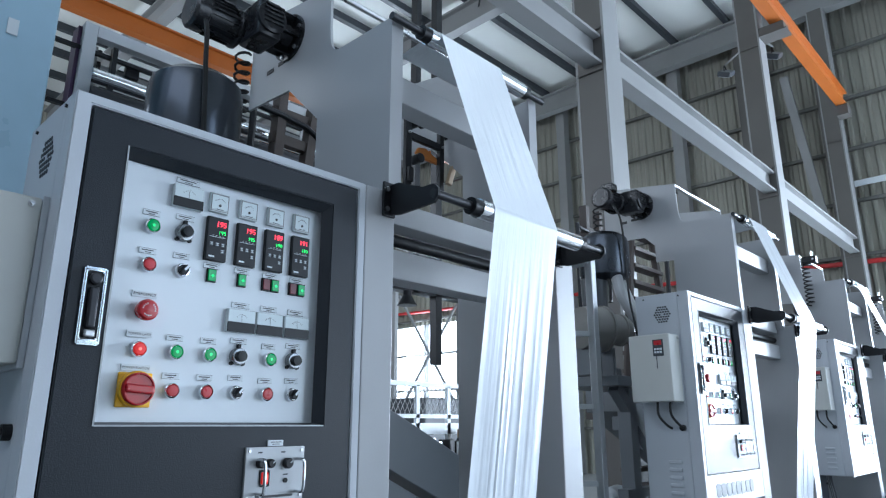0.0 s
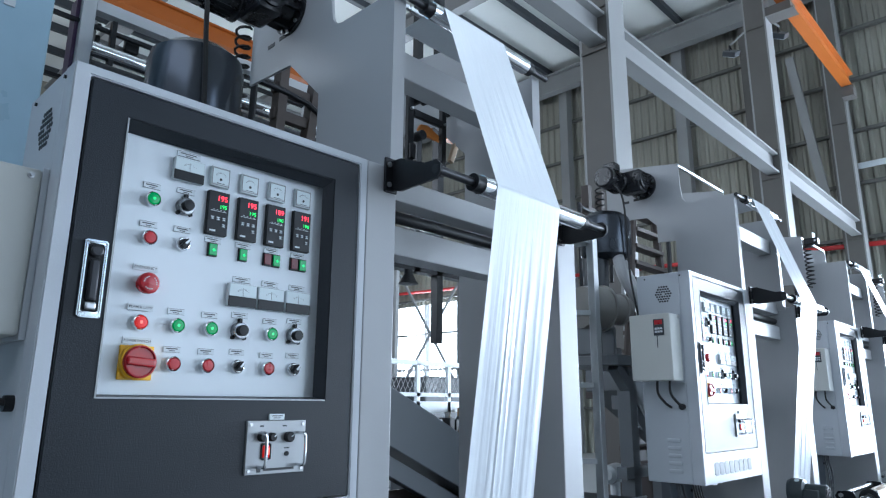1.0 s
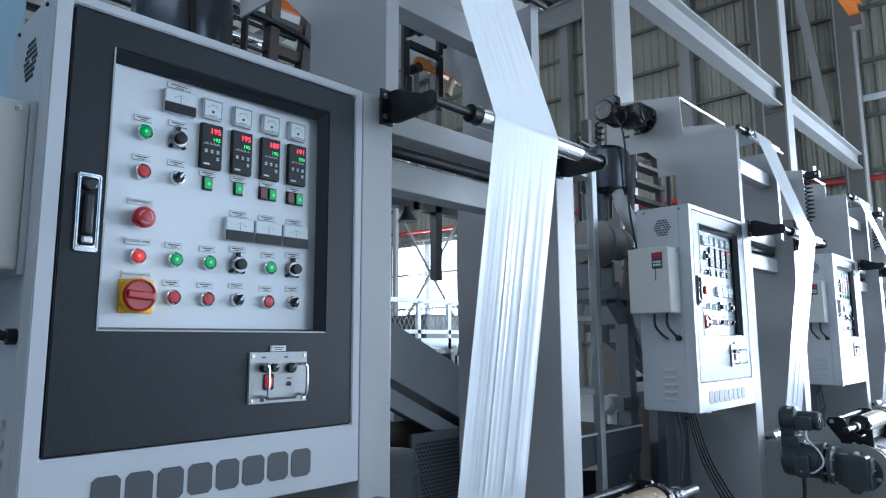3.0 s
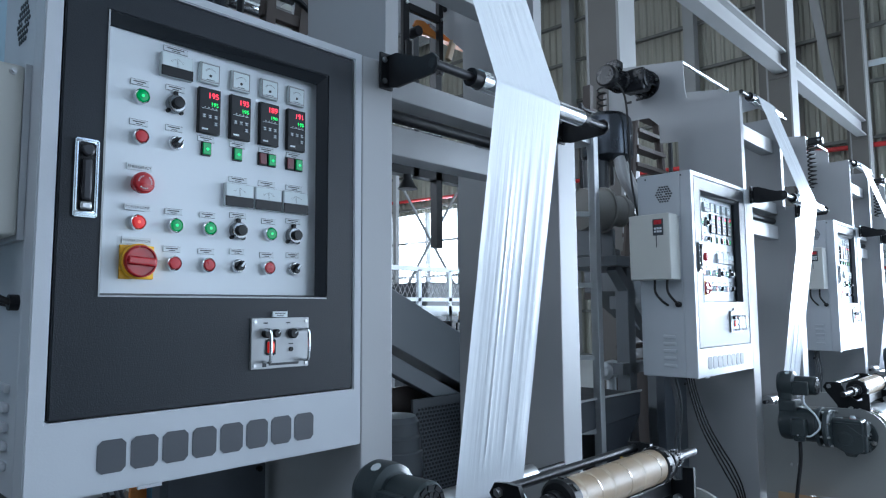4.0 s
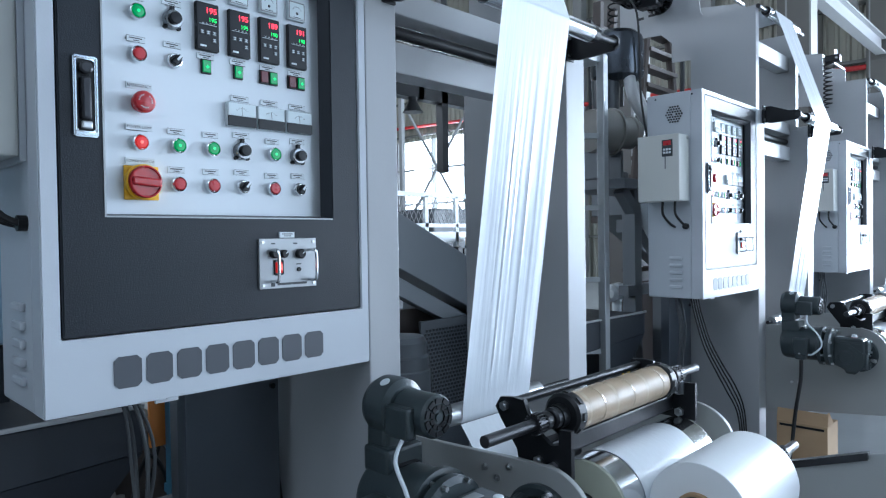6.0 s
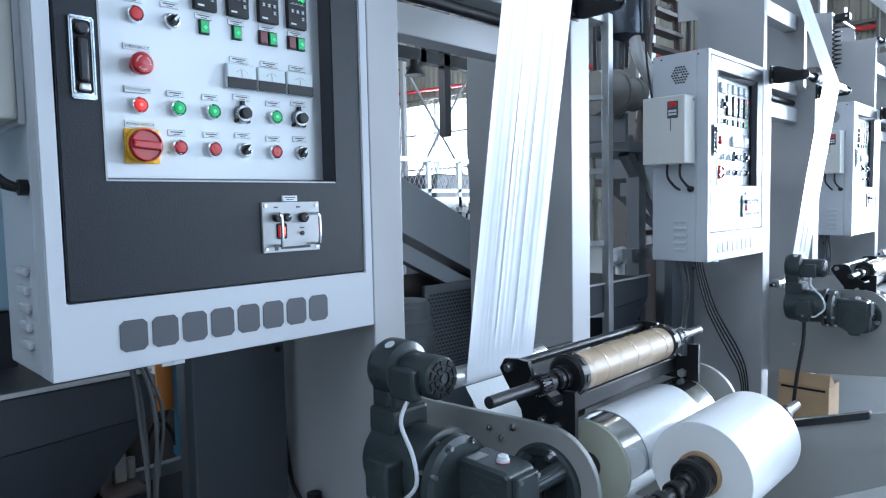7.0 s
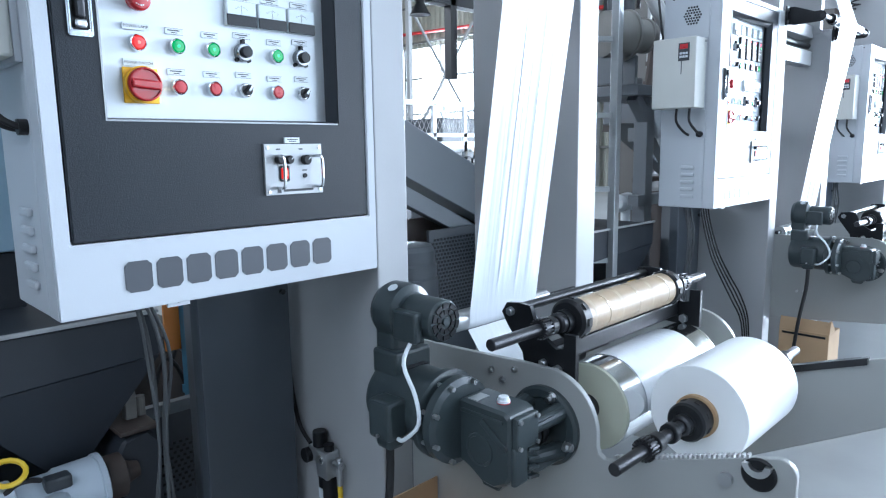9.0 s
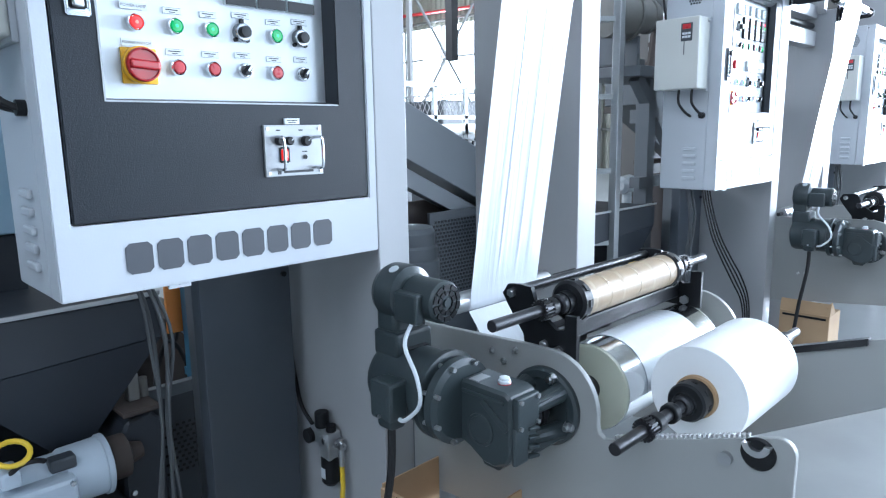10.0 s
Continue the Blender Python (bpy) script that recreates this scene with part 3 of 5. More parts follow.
def label_plate(t, x, z, w=0.034, lines=1):
    p = part("label_plate", box(x - w / 2, x + w / 2, PY - 0.0025, PY, z - 0.0055, z + 0.0055), LABEL, t)
    part("print", [box(x - w * 0.36, x + w * 0.33, PY - 0.003, PY - 0.0024, z + 0.0007, z + 0.0026), box(x - w * 0.16, x + w * 0.18, PY - 0.003, PY - 0.0024, z - 0.0032, z - 0.0017)], INK, p)
    part("edge", [box(x - w / 2, x + w / 2, PY - 0.003, PY - 0.0022, z - 0.0057, z - 0.0052), box(x - w / 2, x + w / 2, PY - 0.003, PY - 0.0022, z + 0.0052, z + 0.0057)], INK, p)
    return p


def push_button(t, x, z, cap, label):
    b = part("push_button", lathe((x, PY, z), (0, -1, 0), [(0.0150, 0), (0.0150, 0.009), (0.0146, 0.013), (0.0130, 0.0145), (0.0122, 0.012), (0.0120, 0.008)], 24), CHROME, t, label)
    part("cap", lathe((x, PY - 0.006, z), (0, -1, 0), [(0.0117, 0), (0.0117, 0.0075), (0.0100, 0.0095), (0.004, 0.0100)], 20), cap, b)
    if cap is not LENS_RED:
        part("filament", cyl((x, PY - 0.0158, z), (x, PY - 0.0163, z), 0.0032, 10), GLOW_RED if cap is LENS_LIT else GLOW_GREEN, b)
    label_plate(t, x - 0.002, z + 0.028)


def knob(t, x, z):
    b = part("dial_knob", lathe((x, PY, z), (0, -1, 0), [(0.0185, 0), (0.0188, 0.006), (0.0182, 0.012), (0.0165, 0.015), (0.0135, 0.0155)], 28), DIALSTEEL, t, "dark steel dial with black knob")
    part("grip", lathe((x, PY - 0.011, z), (0, -1, 0), [(0.0118, 0), (0.0118, 0.012), (0.0108, 0.0145), (0.004, 0.015)], 24), BLACK, b)
    for sx in (-1, 1):
        part("lug", cyl((x + sx * 0.0135, PY, z - 0.0145), (x + sx * 0.0135, PY - 0.005, z - 0.0145), 0.0042, 10), BLACK, b)
    part("stop", box(x - 0.003, x + 0.003, PY - 0.01, PY, z + 0.016, z + 0.026), BLACK, b)
    label_plate(t, x, z + 0.033, 0.038)


def selector(t, x, z, turn=40):
    b = part("selector_switch", lathe((x, PY, z), (0, -1, 0), [(0.0150, 0), (0.0150, 0.006), (0.0135, 0.009), (0.0115, 0.010)], 24), CHROME, t, "black selector switch with chrome ring")
    g = turned(box(-0.0045, 0.0045, -0.012, 0, -0.0115, 0.0115, 0.002), Matrix.Translation((x, PY - 0.009, z)) @ Matrix.Rotation(radians(turn), 4, "Y"))
    part("grip", [g, cyl((x, PY - 0.008, z), (x, PY - 0.013, z), 0.0108, 18)], BLACK, b)
    part("pointer", turned(box(-0.0022, 0.0022, -0.0010, 0, -0.002, 0.0115), Matrix.Translation((x, PY - 0.0214, z)) @ Matrix.Rotation(radians(turn), 4, "Y")), WHITE, b)
    label_plate(t, x - 0.003, z + 0.030)


def meter(t, x, z, w=0.066, h=0.048):
    b = part("panel_meter", box(x - w / 2, x + w / 2, PY - 0.012, PY, z - h / 2, z + h / 2, 0.002), CLEAR, t, "moving coil panel meter with clear cover")
    part("face", box(x - w * 0.46, x + w * 0.46, PY - 0.0128, PY - 0.0118, z - h * 0.05, z + h * 0.46), DIAL, b)
    part("skirt", box(x - w * 0.49, x + w * 0.49, PY - 0.0140, PY - 0.0115, z - h * 0.49, z - h * 0.06, 0.001), BLACK, b)
    ticks = []
    for i in range(11):
        a = radians(40 + 10 * i)
        ticks.append(turned(box(-0.00025, 0.00025, -0.0003, 0, 0.0145, 0.0165 if i % 5 else 0.018), Matrix.Translation((x, PY - 0.0128, z - 0.002)) @ Matrix.Rotation(radians(90) - a, 4, "Y")))
    part("scale", ticks, INK, b)
    part("needle", turned(box(-0.0003, 0.0003, -0.0004, 0, 0.0, 0.014), Matrix.Translation((x, PY - 0.0130, z - 0.002)) @ Matrix.Rotation(radians(-4), 4, "Y")), INK, b)


def round_meter(t, x, z, w=0.044):
    b = part("current_meter", box(x - w / 2, x + w / 2, PY - 0.010, PY, z - w / 2, z + w / 2, 0.002), CLEAR, t, "small square current meter")
    part("face", box(x - w * 0.42, x + w * 0.42, PY - 0.0108, PY - 0.0098, z - w * 0.34, z + w * 0.38), DIAL, b)
    n = [turned(box(-0.0004, 0.0004, -0.0004, 0, 0.0115, 0.0140), Matrix.Translation((x, PY - 0.0109, z - 0.004)) @ Matrix.Rotation(radians(-56 + 14 * i), 4, "Y")) for i in range(9)]
    rim = [box(x - w * 0.44, x + w * 0.44, PY - 0.0112, PY - 0.0098, z + k * w * 0.42 - 0.0006, z + k * w * 0.42 + 0.0006) for k in (-1, 1)]
    rim += [box(x + k * w * 0.44 - 0.0005, x + k * w * 0.44 + 0.0005, PY - 0.0112, PY - 0.0098, z - w * 0.42, z + w * 0.42) for k in (-1, 1)]
    part("rim", rim, HALLSTEEL, b)
    n += [box(x - 0.009, x + 0.009, PY - 0.0112, PY - 0.0098, z - 0.0150, z - 0.0142)]
    n.append(cyl((x, PY - 0.0116, z - 0.006), (x, PY - 0.0106, z - 0.006), 0.0030, 14))
    part("scale", n, INK, b)


def controller(t, x, z, red, green):
    b = part("temperature_controller", box(x - 0.024, x + 0.024, PY - 0.012, PY, z - 0.048, z + 0.048, 0.002), BLACK, t, "black temperature controller with red and green digits")
    words(red, 0.0165, x + 0.007, PY - 0.0125, z + 0.032, LED_RED, b, "red_digits")
    words(green, 0.0118, x + 0.010, PY - 0.0125, z + 0.014, LED_GREEN, b, "green_digits")
    part("rule", [box(x - 0.018, x + 0.018, PY - 0.0126, PY - 0.0119, z + 0.0035, z + 0.0043)], LABEL, b)
    for kx, kz in ((-0.013, -0.012), (0.0, -0.012), (0.013, -0.012), (0.013, -0.026)):
        part("key", box(x + kx - 0.0045, x + kx + 0.0045, PY - 0.0132, PY - 0.0118, z + kz - 0.0045, z + kz + 0.0045), DARKGREY, b)
    marks = [turned(box(-0.0030, 0.0030, -0.0004, 0, -0.0008, 0.0008), Matrix.Translation((x + kx, PY - 0.0134, z + kz + dz)) @ Matrix.Rotation(radians(tilt), 4, "Y")) for kx, kz in ((-0.013, -0.012), (0.0, -0.012), (0.013, -0.012), (0.013, -0.026)) for dz, tilt in ((0.0022, 0), (-0.0022, 0), (0.0, 55))]
    marks += [box(x - 0.012 + 0.008 * k, x - 0.009 + 0.008 * k, PY - 0.0126, PY - 0.0119, z + 0.0060, z + 0.0074) for k in range(4)]
    part("key_print", marks, CLEAR, b)
    part("maker_mark", box(x - 0.017, x - 0.004, PY - 0.0126, PY - 0.0119, z - 0.041, z - 0.0375), LABEL, b)


def square_switch(t, x, z, lens):
    b = part("rocker_switch", box(x - 0.0105, x + 0.0105, PY - 0.006, PY, z - 0.0145, z + 0.0145, 0.001), BLACK, t)
    part("lens", box(x - 0.0085, x + 0.0085, PY - 0.0085, PY - 0.0055, z - 0.012, z + 0.012, 0.001), lens, b)
    if lens is LENS_GREEN:
        part("filament", turned(box(-0.0030, 0.0030, -0.0004, 0.0004, -0.0030, 0.0030), Matrix.Translation((x + 0.001, PY - 0.0087, z - 0.001)) @ Matrix.Rotation(radians(45), 4, "Y")), GLOW_GREEN, b)


def control_cabinet():
    t = thing("control_cabinet", (0.35, 0.13, 1.07), "light grey control cabinet with dark door and white switch panel", "control cabinet", "cabinets in a row")
    part("body", [box(0, 0.70, 0.052, 0.265, 1.07, 2.02, 0.006), ring_plate(0.0, 0.70, 1.07, 2.02, 0.029, 0.676, 1.20, 2.0, 0.0, 0.0525)], CAB, t)
    door = part("door", ring_plate(0.0325, 0.6725, 1.2035, 1.9965, 0.1055, 0.597, 1.414, 1.938, 0.0015, 0.046), DOOR, t, "dark grey hammered door")
    part("switch_panel", box(0.103, 0.598, PY, 0.050, 1.405, 1.94), WHITE, t, "white switch panel set back in the door")
    part("panel_trim", [box(0.1030, 0.1060, -0.0005, 0.004, 1.412, 1.9385), box(0.1060, 0.5965, -0.0005, 0.003, 1.4115, 1.4142)], PLATE, door)
    slope = bmesh.new()
    for p in ((0.1057, 0.003, 1.4142), (0.5968, 0.003, 1.4142), (0.5968, 0.003, 1.9378), (0.1057, 0.003, 1.9378),
              (0.1075, PY - 0.0005, 1.419), (0.5775, 0.021, 1.419), (0.5775, 0.021, 1.9165), (0.1075, PY - 0.0005, 1.924)):
        slope.verts.new(p)
    slope.verts.ensure_lookup_table()
    for k in range(4):
        slope.faces.new([slope.verts[q] for q in (k, (k + 1) % 4, 4 + (k + 1) % 4, 4 + k)])
    bmesh.ops.recalc_face_normals(slope, faces=slope.faces)
    bmesh.ops.solidify(slope, geom=slope.faces[:], thickness=-0.0012)
    part("bezel", slope, DOOR, door, "dark sloping bezel round the switch panel")
    # chrome swing handle
    h = part("door_handle", ring_plate(0.055, 0.095, 1.55, 1.69, 0.0605, 0.0895, 1.560, 1.6835, -0.007, 0.004), CHROME, door, "chrome framed swing handle")
    part("recess", box(0.060, 0.090, -0.002, 0.002, 1.559, 1.684), BLACK, h)
    part("lever", [box(0.066, 0.084, -0.011, -0.003, 1.579, 1.655, 0.005)], BLACKSTEEL, h)
    part("pull_tab", [box(0.066, 0.084, -0.012, -0.003, 1.5635, 1.577, 0.003)], STEEL, h)
    part("lock", lathe((0.075, -0.003, 1.669), (0, -1, 0), [(0.011, 0), (0.011, 0.008), (0.008, 0.010)], 20), BLACKSTEEL, h)
    # lettering band: plain marks in place of the maker's name
    step = (0.569 - 0.109) / 8
    for i in range(8):
        x0 = 0.109 + step * i + 0.003
        x1 = x0 + step - 0.0085
        z0, z1 = 1.103, 1.1605
        block = prism([(x0, z0 + 0.008), (x0 + 0.008, z0), (x1 - 0.008, z0), (x1, z0 + 0.008), (x1, z1 - 0.008), (x1 - 0.008, z1), (x0 + 0.008, z1), (x0, z1 - 0.008)], "y", -0.0012, 0.0005)
        part("maker_mark", block, MARK, t)
    # switches
    push_button(t, 0.179, 1.799, LENS_GREEN, "chrome ringed button with green cap")
    knob(t, 0.247, 1.799)
    push_button(t, 0.180, 1.720, LENS_RED, "chrome ringed button with red cap")
    selector(t, 0.250, 1.720)
    meter(t, 0.246, 1.875)
    label_plate(t, 0.246, 1.911, 0.05)
    for i, (r, g) in enumerate((("195", "195"), ("195", "195"), ("189", "190"), ("191", "190"))):
        x = 0.317 + 0.0707 * i
        round_meter(t, x, 1.880)
        controller(t, x, 1.799, r, g)
        label_plate(t, x - 0.002, 1.7405, 0.036)
        if i < 2:
            square_switch(t, x - 0.002, 1.720, LENS_GREEN)
        else:
            square_switch(t, x - 0.012, 1.720, LENS_DIM)
            square_switch(t, x + 0.011, 1.720, LENS_GREEN)
    e = part("emergency_stop", lathe((0.182, PY, 1.628), (0, -1, 0), [(0.015, 0), (0.015, 0.014), (0.0205, 0.017), (0.0205, 0.026), (0.017, 0.031), (0.006, 0.033)], 28), PLASTIC_RED, t, "red emergency stop button")
    arrows = [turned(box(-0.001, 0.001, -0.0004, 0.0012, 0.0108, 0.0132), Matrix.Translation((0.182, PY - 0.0322, 1.628)) @ Matrix.Rotation(radians(a), 4, "Y")) for a in range(0, 360, 20) if a % 120 > 20]
    part("arrow_ring", arrows, LABEL, e)
    p = part("label_plate", box(0.158, 0.206, PY - 0.0025, PY, 1.655, 1.667), LABEL, t)
    words("EMERGENCY", 0.0078, 0.182, PY - 0.003, 1.661, INK, p)
    for i, x in enumerate((0.389, 0.459, 0.530)):
        meter(t, x, 1.630, 0.067, 0.050)
        label_plate(t, x, 1.665, 0.042)
    push_button(t, 0.180, 1.554, LENS_LIT, "lit red power lamp in a chrome ring")
    p = part("label_plate", box(0.156, 0.204, PY - 0.0045, PY - 0.0031, 1.577, 1.589), LABEL, t)
    words("POWER LAMP", 0.0072, 0.180, PY - 0.005, 1.583, INK, p)
    for x in (0.253, 0.324, 0.467):
        push_button(t, x, 1.554, LENS_GREEN, "chrome ringed button with green cap")
    for x in (0.391, 0.529):
        knob(t, x, 1.555)
    m = part("main_switch", box(0.150, 0.214, PY - 0.006, PY, 1.446, 1.510, 0.002), PLASTIC_YELLOW, t, "red rotary main switch on a yellow plate")
    part("collar", lathe((0.182, PY - 0.006, 1.479), (0, -1, 0), [(0.0335, 0), (0.0335, 0.012), (0.0315, 0.014)], 36), PLASTIC_YELLOW, m)
    part("dial", lathe((0.182, PY - 0.013, 1.479), (0, -1, 0), [(0.0305, 0), (0.0305, 0.013), (0.0290, 0.016), (0.0270, 0.0165), (0.0262, 0.012), (0.002, 0.012)], 36), PLASTIC_RED, m)
    part("grip", turned(box(-0.0262, 0.0262, -0.010, 0, -0.0080, 0.0080, 0.0035), Matrix.Translation((0.182, PY - 0.0235, 1.479)) @ Matrix.Rotation(radians(4), 4, "Y")), PLASTIC_RED, m)
    p = part("label_plate", box(0.154, 0.208, PY - 0.0025, PY, 1.513, 1.5255), LABEL, t)
    words("POWER SWITCH", 0.0068, 0.181, PY - 0.003, 1.519, INK, p)
    for x in (0.252, 0.323, 0.464):
        push_button(t, x, 1.479, LENS_RED, "chrome ringed button with red cap")
    for x in (0.393, 0.532):
        selector(t, x, 1.480)
    # power module on the lower door
    c = part("power_module", box(0.404, 0.546, -0.004, 0.003, 1.263, 1.370, 0.0012), PLATE, t, "aluminium power module with two bow handles")
    part("tag", box(0.455, 0.491, -0.003, 0.003, 1.3715, 1.3835), LABEL, t)
    part("print", [box(0.460, 0.486, -0.0036, -0.0029, 1.3785, 1.3803), box(0.464, 0.482, -0.0036, -0.0029, 1.3745, 1.3760)], INK, t)
    for x in (0.432, 0.526):
        part("bow_handle", tube([(x, -0.003, 1.279), (x, -0.026, 1.279), (x, -0.034, 1.288), (x, -0.034, 1.335), (x, -0.026, 1.344), (x, -0.003, 1.344)], 0.0034, 10, 4), CHROME, c)
    for x, z, r in ((0.438, 1.338, 0.0105), (0.460, 1.337, 0.0090), (0.502, 1.336, 0.0108)):
        part("knob", lathe((x, -0.004, z), (0, -1, 0), [(r, 0), (r, 0.010), (r * 0.8, 0.013)], 18), BLACK, c)
        part("pointer", turned(box(-0.0008, 0.0008, -0.0005, 0, 0.001, r * 0.75), Matrix.Translation((x, -0.0171, z)) @ Matrix.Rotation(radians(50), 4, "Y")), LABEL, c)
    part("rocker_frame", ring_plate(0.437, 0.461, 1.291, 1.325, 0.4405, 0.4575, 1.295, 1.321, -0.008, -0.003), BLACK, c)
    part("rocker", box(0.4415, 0.4565, -0.0095, -0.003, 1.296, 1.320, 0.002), LENS_LIT, c, "lit red rocker switch")
    part("filament", box(0.446, 0.4555, -0.0101, -0.0094, 1.302, 1.316), GLOW_RED, c)
    part("socket", cyl((0.500, -0.0065, 1.302), (0.500, -0.003, 1.302), 0.005, 14), BLACK, c)
    for x, z in ((0.412, 1.362), (0.538, 1.362), (0.412, 1.271), (0.538, 1.271)):
        part("screw", cyl((x, -0.0065, z), (x, -0.003, z), 0.0034, 12), STEEL, c)
    part("maker_mark", [box(0.446, 0.520, -0.0046, -0.0038, 1.2695, 1.2745), box(0.431, 0.440, -0.0046, -0.0038, 1.2675, 1.2765)], INK, c)
    part("print", [box(0.432, 0.442, -0.0046, -0.0038, 1.3575, 1.3605), box(0.487, 0.497, -0.0046, -0.0038, 1.3575, 1.3605), box(0.494, 0.506, -0.0046, -0.0038, 1.3125, 1.3150)], INK, c)
    # side wall: fan holes, louvres, drive unit
    holes = []
    for r in range(-3, 4):
        for k in range(-3, 4):
            y, z = 0.131 + 0.0125 * (k + (r % 2) * 0.5), 1.92 + 0.0115 * r
            d = math.hypot(y - 0.131, z - 1.92)
            if 0.012 < d < 0.043:
                holes.append(cyl((-0.0012, y, z), (0.0, y, z), 0.0048, 8))
    part("fan_holes", holes, BLACK, t)
    for k in range(5):
        z = 1.122 + 0.033 * k
        part("louvre", box(-0.010, 0.001, 0.094, 0.156, z - 0.008, z + 0.008, 0.0045), CAB, t)
    d = part("drive_unit", box(-0.115, -0.012, 0.055, 0.255, 1.515, 1.815, 0.006), CREAM, t, "cream grey drive unit with small keypad on the cabinet side")
    part("back_plate", box(-0.012, 0.0, 0.057, 0.253, 1.508, 1.820, 0.002), CAB, d)
    part("corner_screw", [cyl((-0.03, 0.052, 1.800), (-0.03, 0.056, 1.800), 0.006, 10), cyl((-0.03, 0.045, 1.800), (-0.03, 0.053, 1.800), 0.0035, 8)], STEEL, d)
    part("keypad", box(-0.1175, -0.114, 0.085, 0.135, 1.715, 1.79, 0.001), DARKGREY, d)
    part("display", box(-0.119, -0.116, 0.092, 0.128, 1.765, 1.785), LENS_RED, d)
    part("keys", [box(-0.119, -0.116, 0.092 + 0.013 * i, 0.102 + 0.013 * i, 1.742 - 0.014 * j, 1.751 - 0.014 * j) for i in range(3) for j in range(2)], LABEL, d)
    part("cover_line", box(-0.1158, -0.1145, 0.118, 0.122, 1.66, 1.72), DARKGREY, d)
    for y in (0.10, 0.16):
        part("cable", tube([(-0.06, y, 1.515), (-0.06, y, 1.46), (-0.04, y - 0.02, 1.42), (-0.02, y - 0.03, 1.405), (0.0, y - 0.03, 1.40)], 0.006, 8), RUBBER, d)
    part("gland", cyl((-0.015, 0.075, 1.402), (0.0, 0.075, 1.402), 0.014, 14), BLACK, d)
    for y in (0.045, 0.22):
        part("side_screw", cyl((-0.004, y, 2.0), (0, y, 2.0), 0.004, 8), BLACK, t)
    FIRST.append(t)
    return t


def winder_motor():
    t = thing("winder_gearmotor", (0.60, -0.4, 0.765), "dark slate gearmotor with blower on the winder plate", "gear motor", "winder gear motors")
    X, Z = 0.600, 0.825
    # bell housing between gearbox and plate
    cy, cz = -0.432, 0.765
    bell = [lathe((0.80, cy, cz), (-1, 0, 0), [(0.087, 0), (0.087, 0.010), (0.080, 0.014), (0.064, 0.015), (0.060, 0.010)], 44), lathe((0.69, cy, cz), (-1, 0, 0), [(0.056, 0), (0.058, 0.004), (0.058, 0.022)], 32)]
    for k in range(4):
        a = radians(45 + 90 * k)
        u, v = math.cos(a), math.sin(a)
        bell.append(cyl((0.680, cy + 0.043 * u, cz + 0.043 * v), (0.790, cy + 0.060 * u, cz + 0.060 * v), 0.015, 14, 0.021))
        bell.append(turned(box(0.685, 0.788, -0.004, 0.004, -0.016, 0.016, 0.002), Matrix.Translation((0, cy + 0.062 * u, cz + 0.062 * v)) @ Matrix.Rotation(a - math.pi / 2, 4, "X")))
    b = part("bell_housing", bell, MOTOR, t, "open bell housing with a round flange")
    for k in range(4):
        a = radians(20 + 90 * k)
        by, bz2 = cy + 0.073 * math.cos(a), cz + 0.073 * math.sin(a)
        part("bolt", [cyl((0.776, by, bz2), (0.786, by, bz2), 0.010, 6), cyl((0.768, by, bz2), (0.776, by, bz2), 0.0055, 10), cyl((0.786, by, bz2), (0.788, by, bz2), 0.013, 16)], STEEL, b)
    part("coupling", [cyl((0.69, cy, cz), (0.80, cy, cz), 0.020, 24), cyl((0.722, cy, cz), (0.742, cy, cz), 0.034, 24, bev=0.003), cyl((0.748, cy, cz), (0.766, cy, cz), 0.034, 24, bev=0.003)], BLACKSTEEL, t)
    prof = [(-0.372, 0.868), (-0.488, 0.866), (-0.500, 0.856), (-0.502, 0.742), (-0.492, 0.722), (-0.462, 0.706), (-0.430, 0.708), (-0.395, 0.728), (-0.366, 0.738), (-0.366, 0.858)]
    g = part("gearbox", prism(prof, "x", 0.594, 0.676, 0.006), MOTOR, t, "cast gearbox with ribs")
    part("front_cover", [box(0.602, 0.668, -0.513, -0.498, 0.792, 0.858, 0.004), box(0.598, 0.640, -0.510, -0.498, 0.722, 0.800, 0.005)], MOTOR, g)
    part("side_boss", lathe((0.594, -0.425, 0.775), (-1, 0, 0), [(0.034, 0), (0.033, 0.003), (0.028, 0.004), (0.027, 0.002), (0.010, 0.002)], 28), MOTOR, g)
    part("cast_bar", [box(0.590, 0.595, -0.486, -0.378, 0.842, 0.850, 0.002), turned(box(-0.003, 0.003, -0.038, 0.038, -0.007, 0.007, 0.002), Matrix.Translation((0.593, -0.462, 0.815)) @ Matrix.Rotation(radians(35), 4, "X"))], MOTOR, g)
    part("sump_cover", prism([(-0.478, 0.716), (-0.415, 0.712), (-0.425, 0.697), (-0.462, 0.696)], "x", 0.604, 0.664, 0.003), MOTOR, g)
    for k in range(4):
        part("rib", turned(box(-0.017, 0.017, -0.013, 0.0, -0.0035, 0.0035, 0.002), Matrix.Translation((0.655, -0.500, 0.727 + 0.019 * k)) @ Matrix.Rotation(radians(12), 4, "Y")), MOTOR, g)
    for x, z in ((0.609, 0.851), (0.661, 0.851), (0.609, 0.799), (0.661, 0.799)):
        part("bolt", cyl((x, -0.518, z), (x, -0.511, z), 0.0048, 6), STEEL, g)
    part("filler_cap", [cyl((0.635, -0.452, 0.866), (0.635, -0.452, 0.874), 0.013, 16, bev=0.002), cyl((0.635, -0.452, 0.873), (0.635, -0.452, 0.880), 0.0105, 16, bev=0.002)], WHITE, g, "white filler cap with a red ring")
    part("cap_ring", cyl((0.635, -0.452, 0.864), (0.635, -0.452, 0.868), 0.0137, 16), PLASTIC_RED, g)
